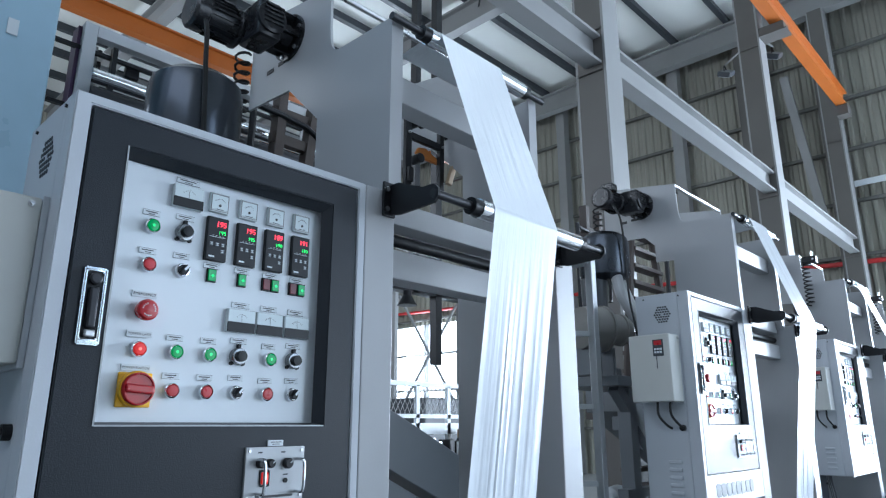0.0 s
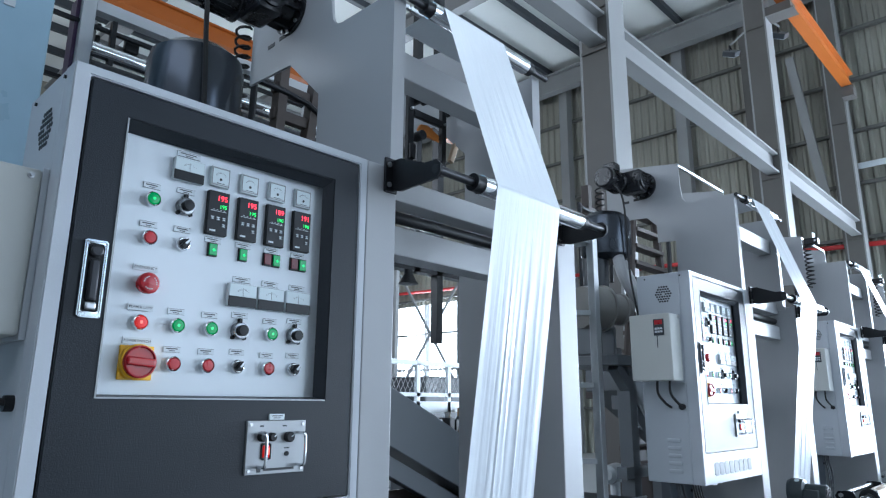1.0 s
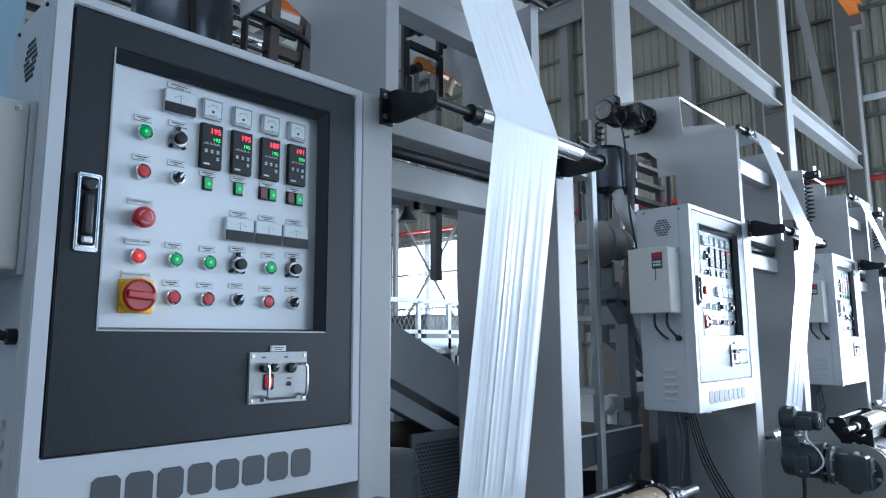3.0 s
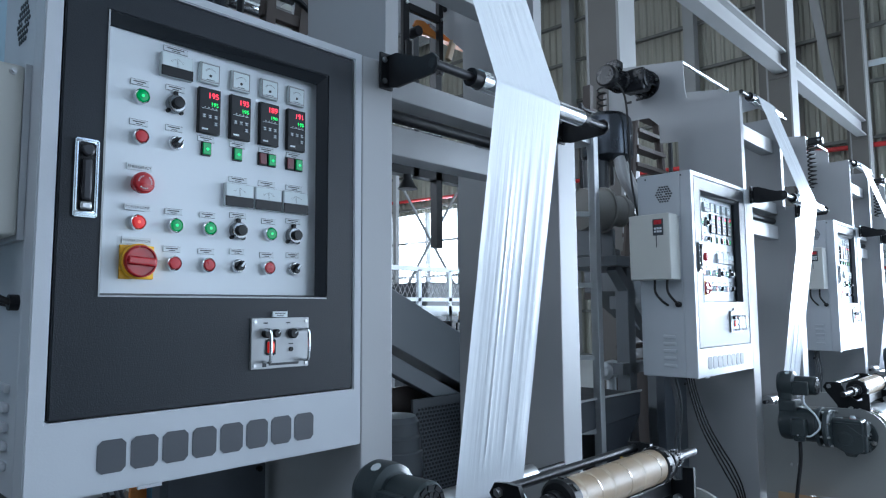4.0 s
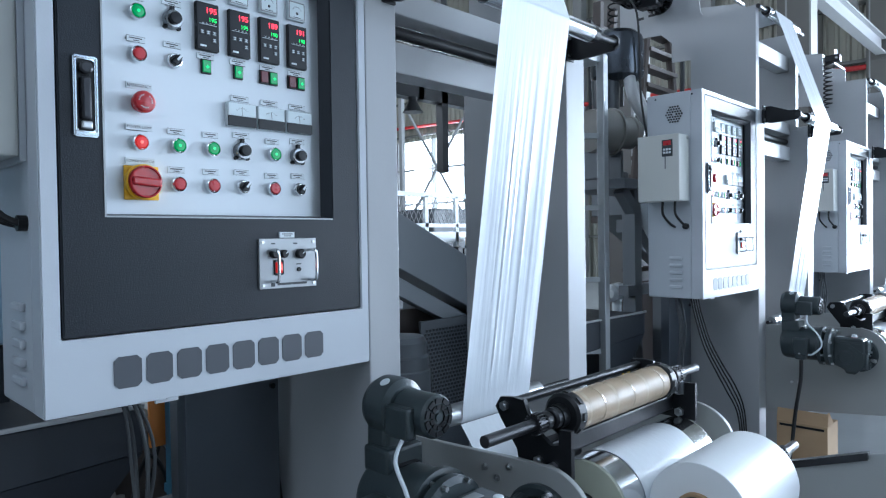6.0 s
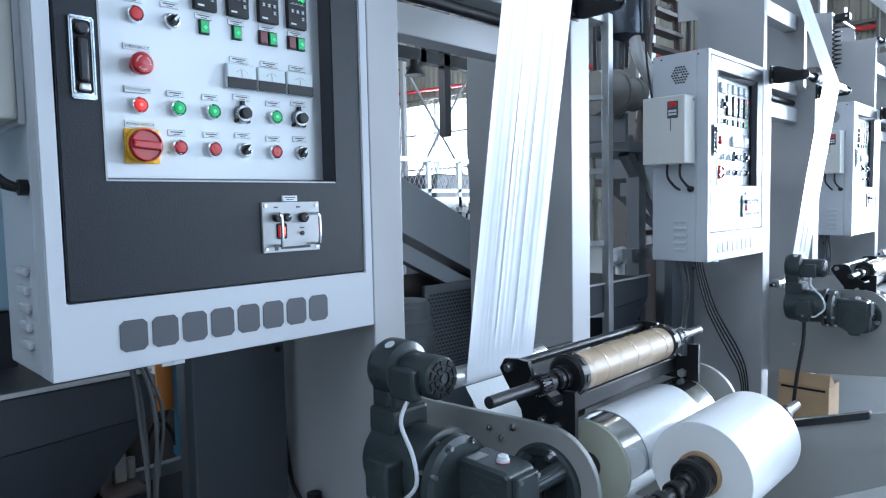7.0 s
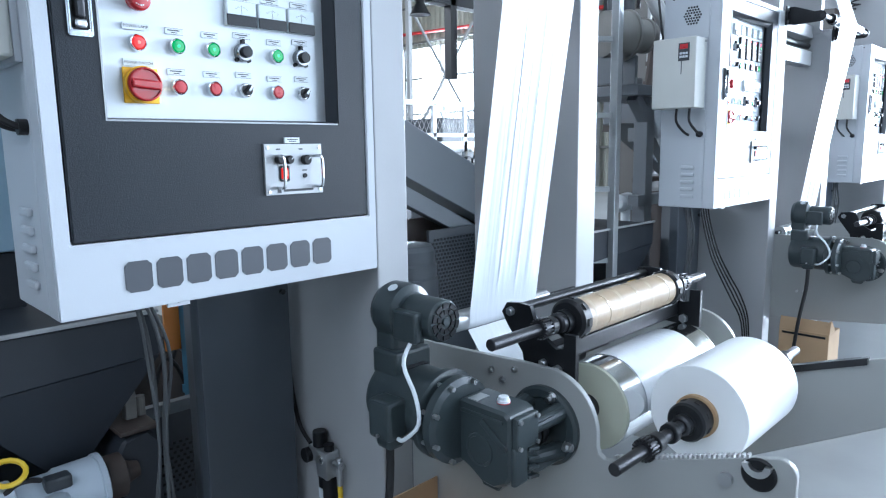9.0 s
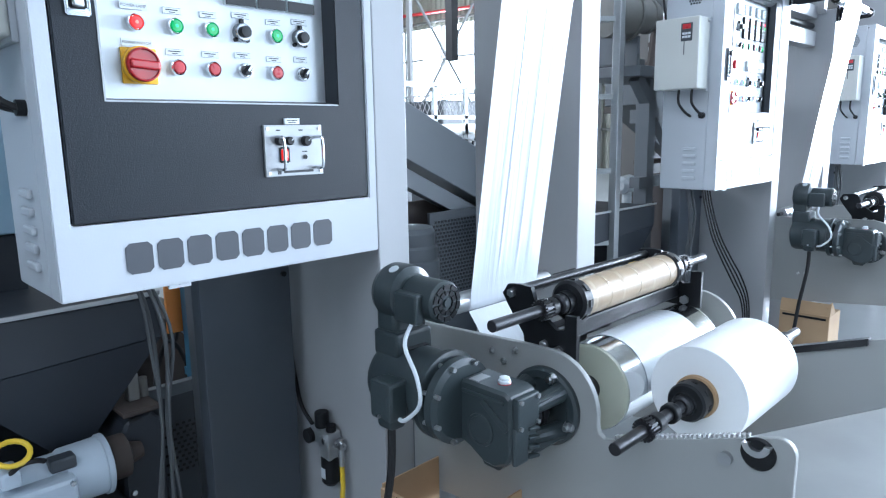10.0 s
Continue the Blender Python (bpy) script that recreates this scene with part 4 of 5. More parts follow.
    part("rating_plate", box(0.602, 0.640, -0.412, -0.388, 0.8672, 0.8692), PLATE, g)
    m = part("motor_body", [lathe((X, -0.34, Z), (0, 1, 0), [(0.070, 0), (0.077, 0.01), (0.079, 0.03), (0.079, 0.165), (0.074, 0.18), (0.055, 0.19)], 40)], MOTOR, t, "round motor body")
    part("motor_flange", [lathe((X, -0.375, Z - 0.008), (0, 1, 0), [(0.075, 0), (0.088, 0.006), (0.088, 0.024), (0.078, 0.028)], 40), lathe((X, -0.34, Z - 0.004), (0, 1, 0), [(0.080, 0), (0.092, 0.004), (0.092, 0.018), (0.082, 0.022)], 40)], MOTOR, t)
    for k in range(8):
        a = radians(22 + 45 * k)
        part("flange_bolt", cyl((X + 0.081 * math.cos(a), -0.382, Z - 0.008 + 0.081 * math.sin(a)), (X + 0.081 * math.cos(a), -0.33, Z - 0.008 + 0.081 * math.sin(a)), 0.0055, 6), STEEL, t)
    part("rating_plate", box(0.570, 0.625, -0.25, -0.20, Z + 0.0775, Z + 0.0795), BLACKSTEEL, m)
    part("saddle", [box(0.55, 0.65, -0.235, -0.155, Z + 0.055, Z + 0.112, 0.008)], MOTOR, t)
    # blower on top: snail housing and small motor
    bz = 1.012
    bl = part("blower_housing", [lathe((0.608, -0.225, bz), (0, 1, 0), [(0.046, 0), (0.060, 0.008), (0.062, 0.025), (0.062, 0.06), (0.055, 0.075), (0.03, 0.08)], 36), box(0.562, 0.655, -0.215, -0.15, 0.92, 0.99, 0.012)], MOTOR, t, "snail blower on top of the motor")
    part("sticker", [turned(lathe((0, 0, 0), (0, 0, 1), [(0.011, 0), (0.011, 0.002)], 20), Matrix.Translation((0.580, -0.195, bz + 0.0545)) @ Matrix.Rotation(radians(-28), 4, "Y"))], LABEL, bl)
    part("blower_motor", lathe((0.615, -0.315, bz - 0.004), (0, 1, 0), [(0.040, 0), (0.0445, 0.006), (0.0445, 0.09), (0.040, 0.12)], 32), MOTOR, t)
    fan = [cyl((0.615, -0.319, bz - 0.004), (0.615, -0.313, bz - 0.004), 0.009, 14)]
    slots = []
    for k in range(10):
        a = radians(36 * k)
        for r in (0.020, 0.033):
            slots.append(turned(box(-0.0066 * r / 0.026, 0.0066 * r / 0.026, -0.0022, 0.001, -0.0048, 0.0048), Matrix.Translation((0.615 + r * math.sin(a), -0.3160, bz - 0.004 + r * math.cos(a))) @ Matrix.Rotation(a, 4, "Y")))
    for slot in slots:
        part("fan_slot", slot, BLACK, t)
    part("fan_hub", fan, MOTOR, t)
    part("terminal_box", box(0.553, 0.577, -0.29, -0.22, 0.965, 1.03, 0.006), MOTOR, t)
    j = part("junction_box", [box(0.478, 0.528, -0.290, -0.225, 0.780, 0.862, 0.008), box(0.488, 0.53, -0.282, -0.233, 0.757, 0.79, 0.01)], MOTOR, t, "terminal box on the motor side")
    part("screw", cyl((0.474, -0.258, 0.790), (0.479, -0.258, 0.790), 0.004, 8), STEEL, j)
    part("white_cable", tube([(0.560, -0.27, 0.968), (0.530, -0.28, 0.93), (0.515, -0.33, 0.88), (0.508, -0.345, 0.83), (0.50, -0.31, 0.79), (0.503, -0.288, 0.785)], 0.0043, 8), WHITE, t, "white cable from the blower")
    part("supply_hose", tube([(0.508, -0.258, 0.762), (0.505, -0.256, 0.66), (0.495, -0.235, 0.5), (0.52, -0.2, 0.25), (0.57, -0.13, 0.03)], 0.0086, 10), RUBBER, t, "thick black supply hose")
    FIRST.append(t)


def winder_details():
    # arms that hold the spare core
    t = thing("core_arms", (1.16, -0.4, 0.90), "black steel core arms with a cross rod on the winder", "winder arms", "core arms")
    out = [(-0.30, 0.96), (-0.285, 0.985), (-0.30, 1.008), (-0.335, 1.012), (-0.365, 1.010), (-0.382, 0.965), (-0.405, 0.945), (-0.435, 0.925), (-0.455, 0.930), (-0.456, 0.962), (-0.486, 0.964), (-0.486, 0.862), (-0.352, 0.865), (-0.345, 0.90)]
    for x in (0.835, 1.432):
        arm = part("arm_plate", prism(out, "x", x - 0.006, x + 0.006), BLACK, t)
        for y, z, r in ((-0.405, 0.888, 0.011), (-0.442, 0.880, 0.013), (-0.313, 0.990, 0.011)):
            part("bolt", [cyl((x - 0.014, y, z), (x - 0.006, y, z), r, 6), cyl((x - 0.018, y, z), (x - 0.013, y, z), r * 0.6, 12)], STEEL, arm)
    part("cross_rod", cyl((0.84, -0.318, 0.994), (1.43, -0.318, 0.994), 0.011, 20), BLACKSTEEL, t)
    part("lower_bar", box(0.842, 1.425, -0.425, -0.388, 0.885, 0.925, 0.004), BLACK, t)
    FIRST.append(t)
    c = thing("spare_core", (1.18, -0.418, 0.974), "brown card core wrapped in clear tape on a black shaft", "winding core", "spare cores")
    cy, cz = -0.418, 0.974
    part("card_tube", cyl((0.93, cy, cz), (1.335, cy, cz), 0.043, 40, bev=0.002), CORECARD, c)
    for i, x in enumerate((0.952, 1.005, 1.07, 1.14, 1.215, 1.29)):
        band = turned(lathe((0, 0, 0), (1, 0, 0), [(0.0436, -0.006), (0.0436, 0.006)], 32), Matrix.Translation((x, cy, cz)) @ Matrix.Rotation(radians(14 if i % 2 else -9), 4, "Z"))
        part("tape", band, TAPE, c)
    for x, s2 in ((0.93, -1), (1.335, 1)):
        part("chuck", [lathe((x, cy, cz), (s2, 0, 0), [(0.044, -0.001), (0.047, 0.004), (0.047, 0.03), (0.040, 0.036), (0.026, 0.038), (0.026, 0.06)], 32)], BLACK, c)
        part("chuck_slots", [turned(box(-0.006, 0.006, -0.003, 0.0032, -0.008, 0.008), Matrix.Translation((x + s2 * 0.014, cy, cz)) @ Matrix.Rotation(radians(45 * k), 4, "X") @ Matrix.Translation((0, 0.046, 0))) for k in range(8)], RUBBER, c)
        part("bearing", lathe((x + s2 * 0.058, cy, cz), (s2, 0, 0), [(0.023, 0), (0.023, 0.016), (0.018, 0.02)], 24), BLACKSTEEL, c)
        part("collar", cyl((x + s2 * 0.09, cy, cz), (x + s2 * 0.112, cy, cz), 0.021, 24, bev=0.003), BLACK, c)
        g = [cyl((x + s2 * 0.116, cy, cz), (x + s2 * 0.14, cy, cz), 0.019, 20)]
        for i in range(18):
            a = 2 * math.pi * i / 18
            g.append(turned(box(-0.012, 0.012, -0.0018, 0.0018, -0.003, 0.003), Matrix.Translation((x + s2 * 0.128, cy + 0.0205 * math.cos(a), cz + 0.0205 * math.sin(a))) @ Matrix.Rotation(a + math.pi / 2, 4, "X")))
        part("pinion", g, BLACKSTEEL, c)
    part("shaft", cyl((0.635, cy, cz), (1.585, cy, cz), 0.0125, 20, bev=0.002), BLACKSTEEL, c)
    FIRST.append(c)
    # lower guide rollers and film on its way to the drum
    for y, z, r in ((-0.010, 0.885, 0.029), (-0.148, 0.735, 0.024)):
        q = thing("lower_guide_roller", (1.16, y, z), "dark steel guide roller between the winder plates", "roller", "lower guide rollers")
        part("tube", cyl((0.85, y, z), (1.36, y, z), r, 28), STEEL if r > 0.025 else BLACKSTEEL, q)
        part("shaft", cyl((0.80, y, z), (1.53, y, z), 0.01, 14), BLACKSTEEL, q)
        FIRST.append(q)
    b = bmesh.new()
    run = [(-0.030, 0.860), (-0.060, 0.816), (-0.095, 0.764), (-0.127, 0.718), (-0.148, 0.709), (-0.170, 0.716), (-0.25, 0.764), (-0.33, 0.812)]
    run += [(-0.445 + 0.1035 * math.cos(radians(a)), 0.765 + 0.1035 * math.sin(radians(a))) for a in range(40, 185, 6)]
    rows = []
    for y, z in run:
        f = max(0.0, min(1.0, (-0.010 - y) / 0.36))
        rows.append([b.verts.new((0.985 + 0.045 * f + (0.295 + 0.005 * f) * i / 6, y, z)) for i in range(7)])
    for p, q in zip(rows, rows[1:]):
        for i in range(6):
            b.faces.new((p[i], p[i + 1], q[i + 1], q[i]))
    FIRST.append(solid("drum_film", b, FILM_WHITE, "glossy white plastic film lying over the winding drum", "plastic film", "films on the drums"))
    k = solid("plate_bolt", [cyl((0.793, -0.279, 0.853), (0.80, -0.279, 0.853), 0.0075, 6), cyl((0.789, -0.279, 0.853), (0.794, -0.279, 0.853), 0.004, 10)], STEEL, "steel bolt head in the winder plate", "bolt", "winder bolts")
    FIRST.append(k)
    for y, z in ((-0.313, 0.836), (-0.347, 0.868), (-0.129, 0.583), (-0.163, 0.587)):
        FIRST.append(copy_thing(k, Matrix.Translation((0, y + 0.279, z - 0.853))))
    # shaft stop at the end of the plate
    n = thing("shaft_stop", (0.80, -0.87, 0.80), "black round buffer with a steel hook at the plate end", "buffer", "shaft stops")
    part("buffer", [lathe((0.80, -0.873, 0.806), (-1, 0, 0), [(0.029, 0), (0.029, 0.004), (0.026, 0.006)], 28)], BLACK, n)
    part("hook", [prism(arc(-0.872, 0.828, 0.024, 185, 350, 10) + arc(-0.872, 0.828, 0.013, 350, 185, 10), "x", 0.785, 0.80)], STEEL, n)
    part("plug", cyl((0.79, -0.82, 0.78), (0.80, -0.82, 0.78), 0.012, 18), PLATE, n)
    FIRST.append(n)


def head_gearmotor():
    t = thing("head_gearmotor", (0.7, 0.62, 2.76), "black gearmotor bolted to the machine head plate", "gear motor", "head gear motors")
    cy, cz = 0.60, 2.765
    fl = [lathe((0.82, cy, cz), (-1, 0, 0), [(0.088, 0), (0.088, 0.012), (0.05, 0.018), (0.045, 0.07), (0.055, 0.09)], 36)]
    f = part("flange", fl, BLACKPAINT, t)
    for k in range(6):
        a = radians(60 * k + 20)
        part("flange_rib", turned(box(0.745, 0.81, -0.004, 0.004, -0.03, 0.03), Matrix.Translation((0, cy + 0.05 * math.cos(a), cz + 0.05 * math.sin(a))) @ Matrix.Rotation(a - math.pi / 2, 4, "X")), BLACKPAINT, f)
    for k in range(6):
        a = radians(60 * k + 50)
        part("bolt", cyl((0.80, cy + 0.076 * math.cos(a), cz + 0.076 * math.sin(a)), (0.81, cy + 0.076 * math.cos(a), cz + 0.076 * math.sin(a)), 0.008, 6), STEEL, f)
    g = part("gearbox", [box(0.655, 0.745, cy - 0.065, cy + 0.075, cz - 0.075, cz + 0.065, 0.014), lathe((0.70, cy - 0.062, cz - 0.005), (0, -1, 0), [(0.055, 0), (0.055, 0.012), (0.045, 0.016)], 28)], BLACKPAINT, t, "black cast gearbox")
    for k in range(5):
        part("rib", box(0.665, 0.738, cy - 0.085, cy - 0.06, cz - 0.03 + 0.016 * k, cz - 0.024 + 0.016 * k, 0.001), BLACKPAINT, g)
    my = cy + 0.09
    m = part("motor_body", [lathe((0.665, my, cz + 0.0), (-1, 0, 0), [(0.05, 0), (0.07, 0.008), (0.07, 0.02), (0.060, 0.026), (0.060, 0.13), (0.066, 0.135), (0.066, 0.175), (0.055, 0.185)], 36)], BLACKPAINT, t, "finned black motor")
    for k in range(20):
        a = radians(18 * k)
        part("fin", turned(box(0.54, 0.635, -0.0015, 0.0015, 0.056, 0.067), Matrix.Translation((0, my, cz)) @ Matrix.Rotation(a, 4, "X")), BLACKPAINT, m)
    part("terminal_box", box(0.56, 0.63, my - 0.04, my + 0.04, cz + 0.06, cz + 0.11, 0.006), BLACKPAINT, m)
    for dx in (0.0, 0.0075):
        part("cable", tube([(0.515 + dx, my - 0.05, cz - 0.05), (0.500 + dx, my - 0.10, cz - 0.12), (0.495 + dx, 0.568, 2.54), (0.508 + dx, 0.566, 2.32), (0.512 + dx, 0.56, 2.1), (0.53 + dx, 0.50, 1.7)], 0.0045, 8), RUBBER, t, "black motor cable")
    FIRST.append(t)
    # slots and small holes in the plate
    sl = solid("plate_slot", [box(0.8185, 0.8205, 0.70, 0.745, 2.672, 2.688, 0.0006)], BLACK, "dark slot cut in the head plate", "slot", "plate slots")
    FIRST.append(sl)
    FIRST.append(copy_thing(sl, Matrix.Translation((0, -0.075, 0.006))))
    # spiral air hose at the back edge of the plate
    pts = []
    for i in range(90):
        a = i * 0.7
        pts.append((0.80 + 0.028 * math.cos(a), 0.90 + 0.028 * math.sin(a), 2.42 + 0.0045 * i))
    FIRST.append(solid("air_hose", [tube(pts, 0.0055, 6, 0)], RUBBER, "black coiled air hose hanging at the head plate", "air hose", "coiled hoses"))
    FIRST.append(solid("head_rod", [cyl((0.831, 0.375, 2.855), (1.534, 0.375, 2.855), 0.011, 16)], STEEL, "steel rod across the machine head", "rod", "head rods"))


def far_coils():
    for x in (5.86, 8.38):
        pts = [(x + 0.030 * math.cos(i * 0.7), 0.31 + 0.030 * math.sin(i * 0.7), 2.40 + 0.0040 * i) for i in range(92)]
        solid("air_hose", [tube(pts, 0.006, 6, 0)], RUBBER, "black coiled air hose hanging at the head plate", "air hose", "coiled hoses")
        p = thing("hose_valve", (x, 0.31, 2.78), "small black valve block with steel fittings on the head plate", "valve", "hose valves")
        part("block", box(x - 0.02, x + 0.055, 0.22, 0.33, 2.765, 2.82, 0.006), BLACK, p)
        part("fitting", [cyl((x, 0.25, 2.82), (x, 0.25, 2.86), 0.012, 12), cyl((x - 0.03, 0.24, 2.79), (x, 0.24, 2.79), 0.010, 12)], CHROME, p)


def extruder():
    """Hopper, dryer, drive and dark column behind the cabinet."""
    h = thing("material_hopper", (0.55, 0.72, 1.6), "dark grey round material hopper with corrugated hoses", "hopper", "hoppers")
    part("barrel", lathe((0.555, 0.735, 2.25), (0, 0, 1), [(0.10, 0), (0.150, 0.03), (0.153, 0.04), (0.153, 0.225), (0.145, 0.262), (0.11, 0.292), (0.04, 0.305)], 48), DARKSHINE, h)
    part("neck", cyl((0.50, 0.78, 1.67), (0.50, 0.78, 2.26), 0.06, 24, 0.08), DARKGREY, h)
    part("hose", tube([(0.52, 0.64, 2.27), (0.53, 0.62, 2.16), (0.60, 0.60, 2.06), (0.70, 0.60, 1.98), (0.74, 0.62, 1.93)], 0.034, 14, 6), HOSE, h, "grey corrugated hose")
    part("hose", tube([(0.63, 0.68, 2.27), (0.66, 0.66, 2.18), (0.73, 0.64, 2.06), (0.78, 0.64, 1.98), (0.80, 0.66, 1.9)], 0.032, 14, 6), HOSE, h, "grey corrugated hose")
    FIRST.append(h)
    b = thing("suction_blower", (0.78, 0.66, 1.6), "weathered grey barrel blower on a steel bench", "blower", "blowers")
    part("drum", lathe((0.16, 0.70, 1.93), (1, -0.35, 0.02), [(0.06, 0), (0.115, 0.02), (0.12, 0.05), (0.12, 0.17), (0.095, 0.19), (0.085, 0.21), (0.085, 0.285), (0.092, 0.29), (0.092, 0.305), (0.075, 0.315), (0.070, 0.345), (0.045, 0.355)], 32), DIRTY, b)
    part("flange", lathe((0.31, 0.647, 1.933), (1, -0.35, 0.02), [(0.10, 0), (0.13, 0.004), (0.13, 0.016), (0.10, 0.02)], 28), DIRTY, b)
    part("stand", box(0.20, 0.23, 0.60, 0.74, 1.675, 1.83, 0.004), SLATE, b)
    part("stand", box(0.35, 0.38, 0.60, 0.72, 1.675, 1.83, 0.004), SLATE, b)
    part("cable", tube([(0.46, 0.56, 1.88), (0.47, 0.55, 1.80), (0.50, 0.54, 1.74), (0.56, 0.54, 1.70)], 0.008, 8), RUBBER, b)
    FIRST.append(b)
    f = thing("extruder_bench", (0.6, 0.8, 0), "grey steel bench frame with diagonal brace carrying the extruder", "bench frame", "extruder benches")
    part("top", box(0.30, 1.12, 0.55, 1.0, 1.62, 1.675, 0.004), SLATE, f)
    for x in (0.50, 0.86):
        part("leg", box(x, x + 0.08, 0.60, 0.68, 0, 1.62, 0.003), SLATE, f)
    part("brace", turned(box(-0.03, 0.03, 0.60, 0.66, -0.36, 0.36), Matrix.Translation((0.66, 0, 1.38)) @ Matrix.Rotation(radians(-48), 4, "Y")), SLATE, f)
    part("rail", box(0.42, 0.86, 0.60, 0.66, 1.02, 1.08), SLATE, f)
    part("machine_block", [box(0.40, 0.66, 0.72, 0.98, 1.675, 1.74, 0.01)], DARKGREY, f)
    FIRST.append(f)
    d = thing("dark_bin", (0.2, 0.5, 0.6), "dark grey sheet steel feed bin narrowing downwards", "feed bin", "feed bins")
    part("wall", prism([(-0.45, 0.953), (0.343, 0.945), (0.338, 0.835), (-0.45, 0.795)], "y", 0.46, 0.94, 0.004), SHADEDPAINT, d)
    fun = bmesh.new()
    top = [fun.verts.new(p) for p in ((-0.12, 0.462, 0.812), (0.337, 0.462, 0.835), (0.337, 0.938, 0.835), (-0.12, 0.938, 0.812))]
    low = [fun.verts.new(p) for p in ((0.065, 0.50, 0.60), (0.158, 0.50, 0.60), (0.158, 0.64, 0.60), (0.065, 0.64, 0.60))]
    for i in range(4):
        fun.faces.new((top[i], top[(i + 1) % 4], low[(i + 1) % 4], low[i]))
    fun.faces.new(low)
    bmesh.ops.recalc_face_normals(fun, faces=fun.faces)
    part("funnel", fun, SHADEDPAINT, d, "tapering feed funnel")
    part("rim", box(-0.46, 0.34, 0.449, 0.46, 0.950, 0.960, 0.002), GREY, d)
    FIRST.append(d)
    m = thing("extruder_motor", (0.05, 0.45, 0.4), "pale cast drive motor under the feed bin", "drive motor", "drive motors")
    part("housing", [lathe((-0.395, 0.42, 0.565), (1, 0, 0), [(0.05, 0), (0.070, 0.01), (0.070, 0.25), (0.062, 0.27), (0.062, 0.45), (0.068, 0.46), (0.070, 0.54), (0.06, 0.56)], 36), box(-0.12, 0.08, 0.35, 0.49, 0.45, 0.54, 0.02)], PALEPAINT, m)
    part("band", box(0.03, 0.085, 0.36, 0.40, 0.605, 0.636, 0.006), DARKGREY, m)
    part("shaft_guard", lathe((0.16, 0.43, 0.565), (1, 0, 0), [(0.04, 0), (0.055, 0.01), (0.055, 0.05), (0.03, 0.06), (0.02, 0.09)], 28), BROWN, m)
    part("lifting_ring", tube([(-0.040 + 0.034 * math.cos(k * math.pi / 8), 0.35 + 0.03 * math.sin(k * math.pi / 8), 0.688 + 0.016 * math.sin(k * math.pi / 8)) for k in range(17)], 0.006, 8, 0), GREEN_CARD, m, "yellow lifting sling")
    part("foot", box(-0.4, 0.2, 0.34, 0.52, 0.0, 0.46, 0.01), DARKGREY, m)
    part("gear_case", box(-0.075, 0.075, 0.325, 0.40, 0.475, 0.60, 0.012), PALEPAINT, m)
    part("cover", cyl((0.0, 0.318, 0.515), (0.0, 0.326, 0.515), 0.03, 24), PALEPAINT, m)
    part("drain_plug", cyl((0.02, 0.312, 0.495), (0.02, 0.326, 0.495), 0.012, 6), BLUE, m)
    for bx, bz in ((-0.062, 0.588), (0.062, 0.588), (-0.062, 0.488), (0.062, 0.488)):
        part("bolt", cyl((bx, 0.318, bz), (bx, 0.326, bz), 0.006, 6), STEEL, m)
    for k in range(5):
        part("cooling_fin", lathe((-0.24 + 0.028 * k, 0.42, 0.565), (1, 0, 0), [(0.066, 0), (0.076, 0.002), (0.076, 0.006), (0.066, 0.008)], 32), PALEPAINT, m)
    part("flange_ring", lathe((0.146, 0.42, 0.565), (1, 0, 0), [(0.066, 0), (0.074, 0.003), (0.074, 0.014), (0.066, 0.017)], 36), PALEPAINT, m)
    part("valve_block", box(-0.07, -0.03, 0.33, 0.40, 0.615, 0.655, 0.008), PALEPAINT, m)
    part("hose", tube([(-0.06, 0.34, 0.64), (-0.03, 0.33, 0.665), (0.0, 0.34, 0.66), (0.02, 0.36, 0.645)], 0.006, 8), RUBBER, m)
    part("dark_window", box(-0.056, -0.026, 0.322, 0.328, 0.50, 0.548, 0.004), PURPLE, m)
    FIRST.append(m)
    gh = thing("gear_housing", (0.26, 0.5, 0), "dark oily gear housing beside the drive motor", "gear housing", "gear housings")
    part("case", [prism([(0.205, 0.0), (0.205, 0.60), (0.225, 0.64), (0.285, 0.655), (0.315, 0.62), (0.315, 0.0)], "y", 0.44, 0.62, 0.008)], SHADEDPAINT, gh)
    part("lid", box(0.215, 0.310, 0.43, 0.63, 0.655, 0.668, 0.004), BROWN, gh)
    part("pale_fitting", [box(0.255, 0.285, 0.50, 0.53, 0.668, 0.74, 0.004), cyl((0.30, 0.52, 0.668), (0.30, 0.52, 0.72), 0.012, 12)], DIRTY, gh)
    for z in (0.30, 0.45, 0.58):
        part("bolt", cyl((0.225, 0.433, z), (0.225, 0.441, z), 0.007, 6), STEEL, gh)
    FIRST.append(gh)
    c = thing("dark_column", (0.53, 0.42, 0), "dark grey painted sheet steel box column under the cabinet", "column", "dark columns")
    part("sheet", box(0.398, 0.662, 0.35, 0.40, 0, 1.068, 0.004), COLPAINT, c)
    part("cover_bolt", cyl((0.64, 0.342, 0.97), (0.64, 0.35, 0.97), 0.008, 8), BLACK, c)
    FIRST.append(c)
    g = thing("belt_guard", (0.5, 0.95, 0), "dark perforated guard behind the column", "guard", "guards")
    part("sheet", box(0.10, 0.95, 0.93, 0.95, 0.0, 0.50), DARKGREY, g)
    dots = [box(0.36 + 0.022 * i + (0.011 if j % 2 else 0), 0.371 + 0.022 * i + (0.011 if j % 2 else 0), 0.927, 0.9305, 0.20 + 0.017 * j, 0.209 + 0.017 * j) for i in range(14) for j in range(11)]
    part("perforation", dots, BLACK, g)["kind"] = "stuff"
    part("ledge", box(0.0, 1.0, 0.90, 0.93, 0.49, 0.53), SLATE, g)
    FIRST.append(g)
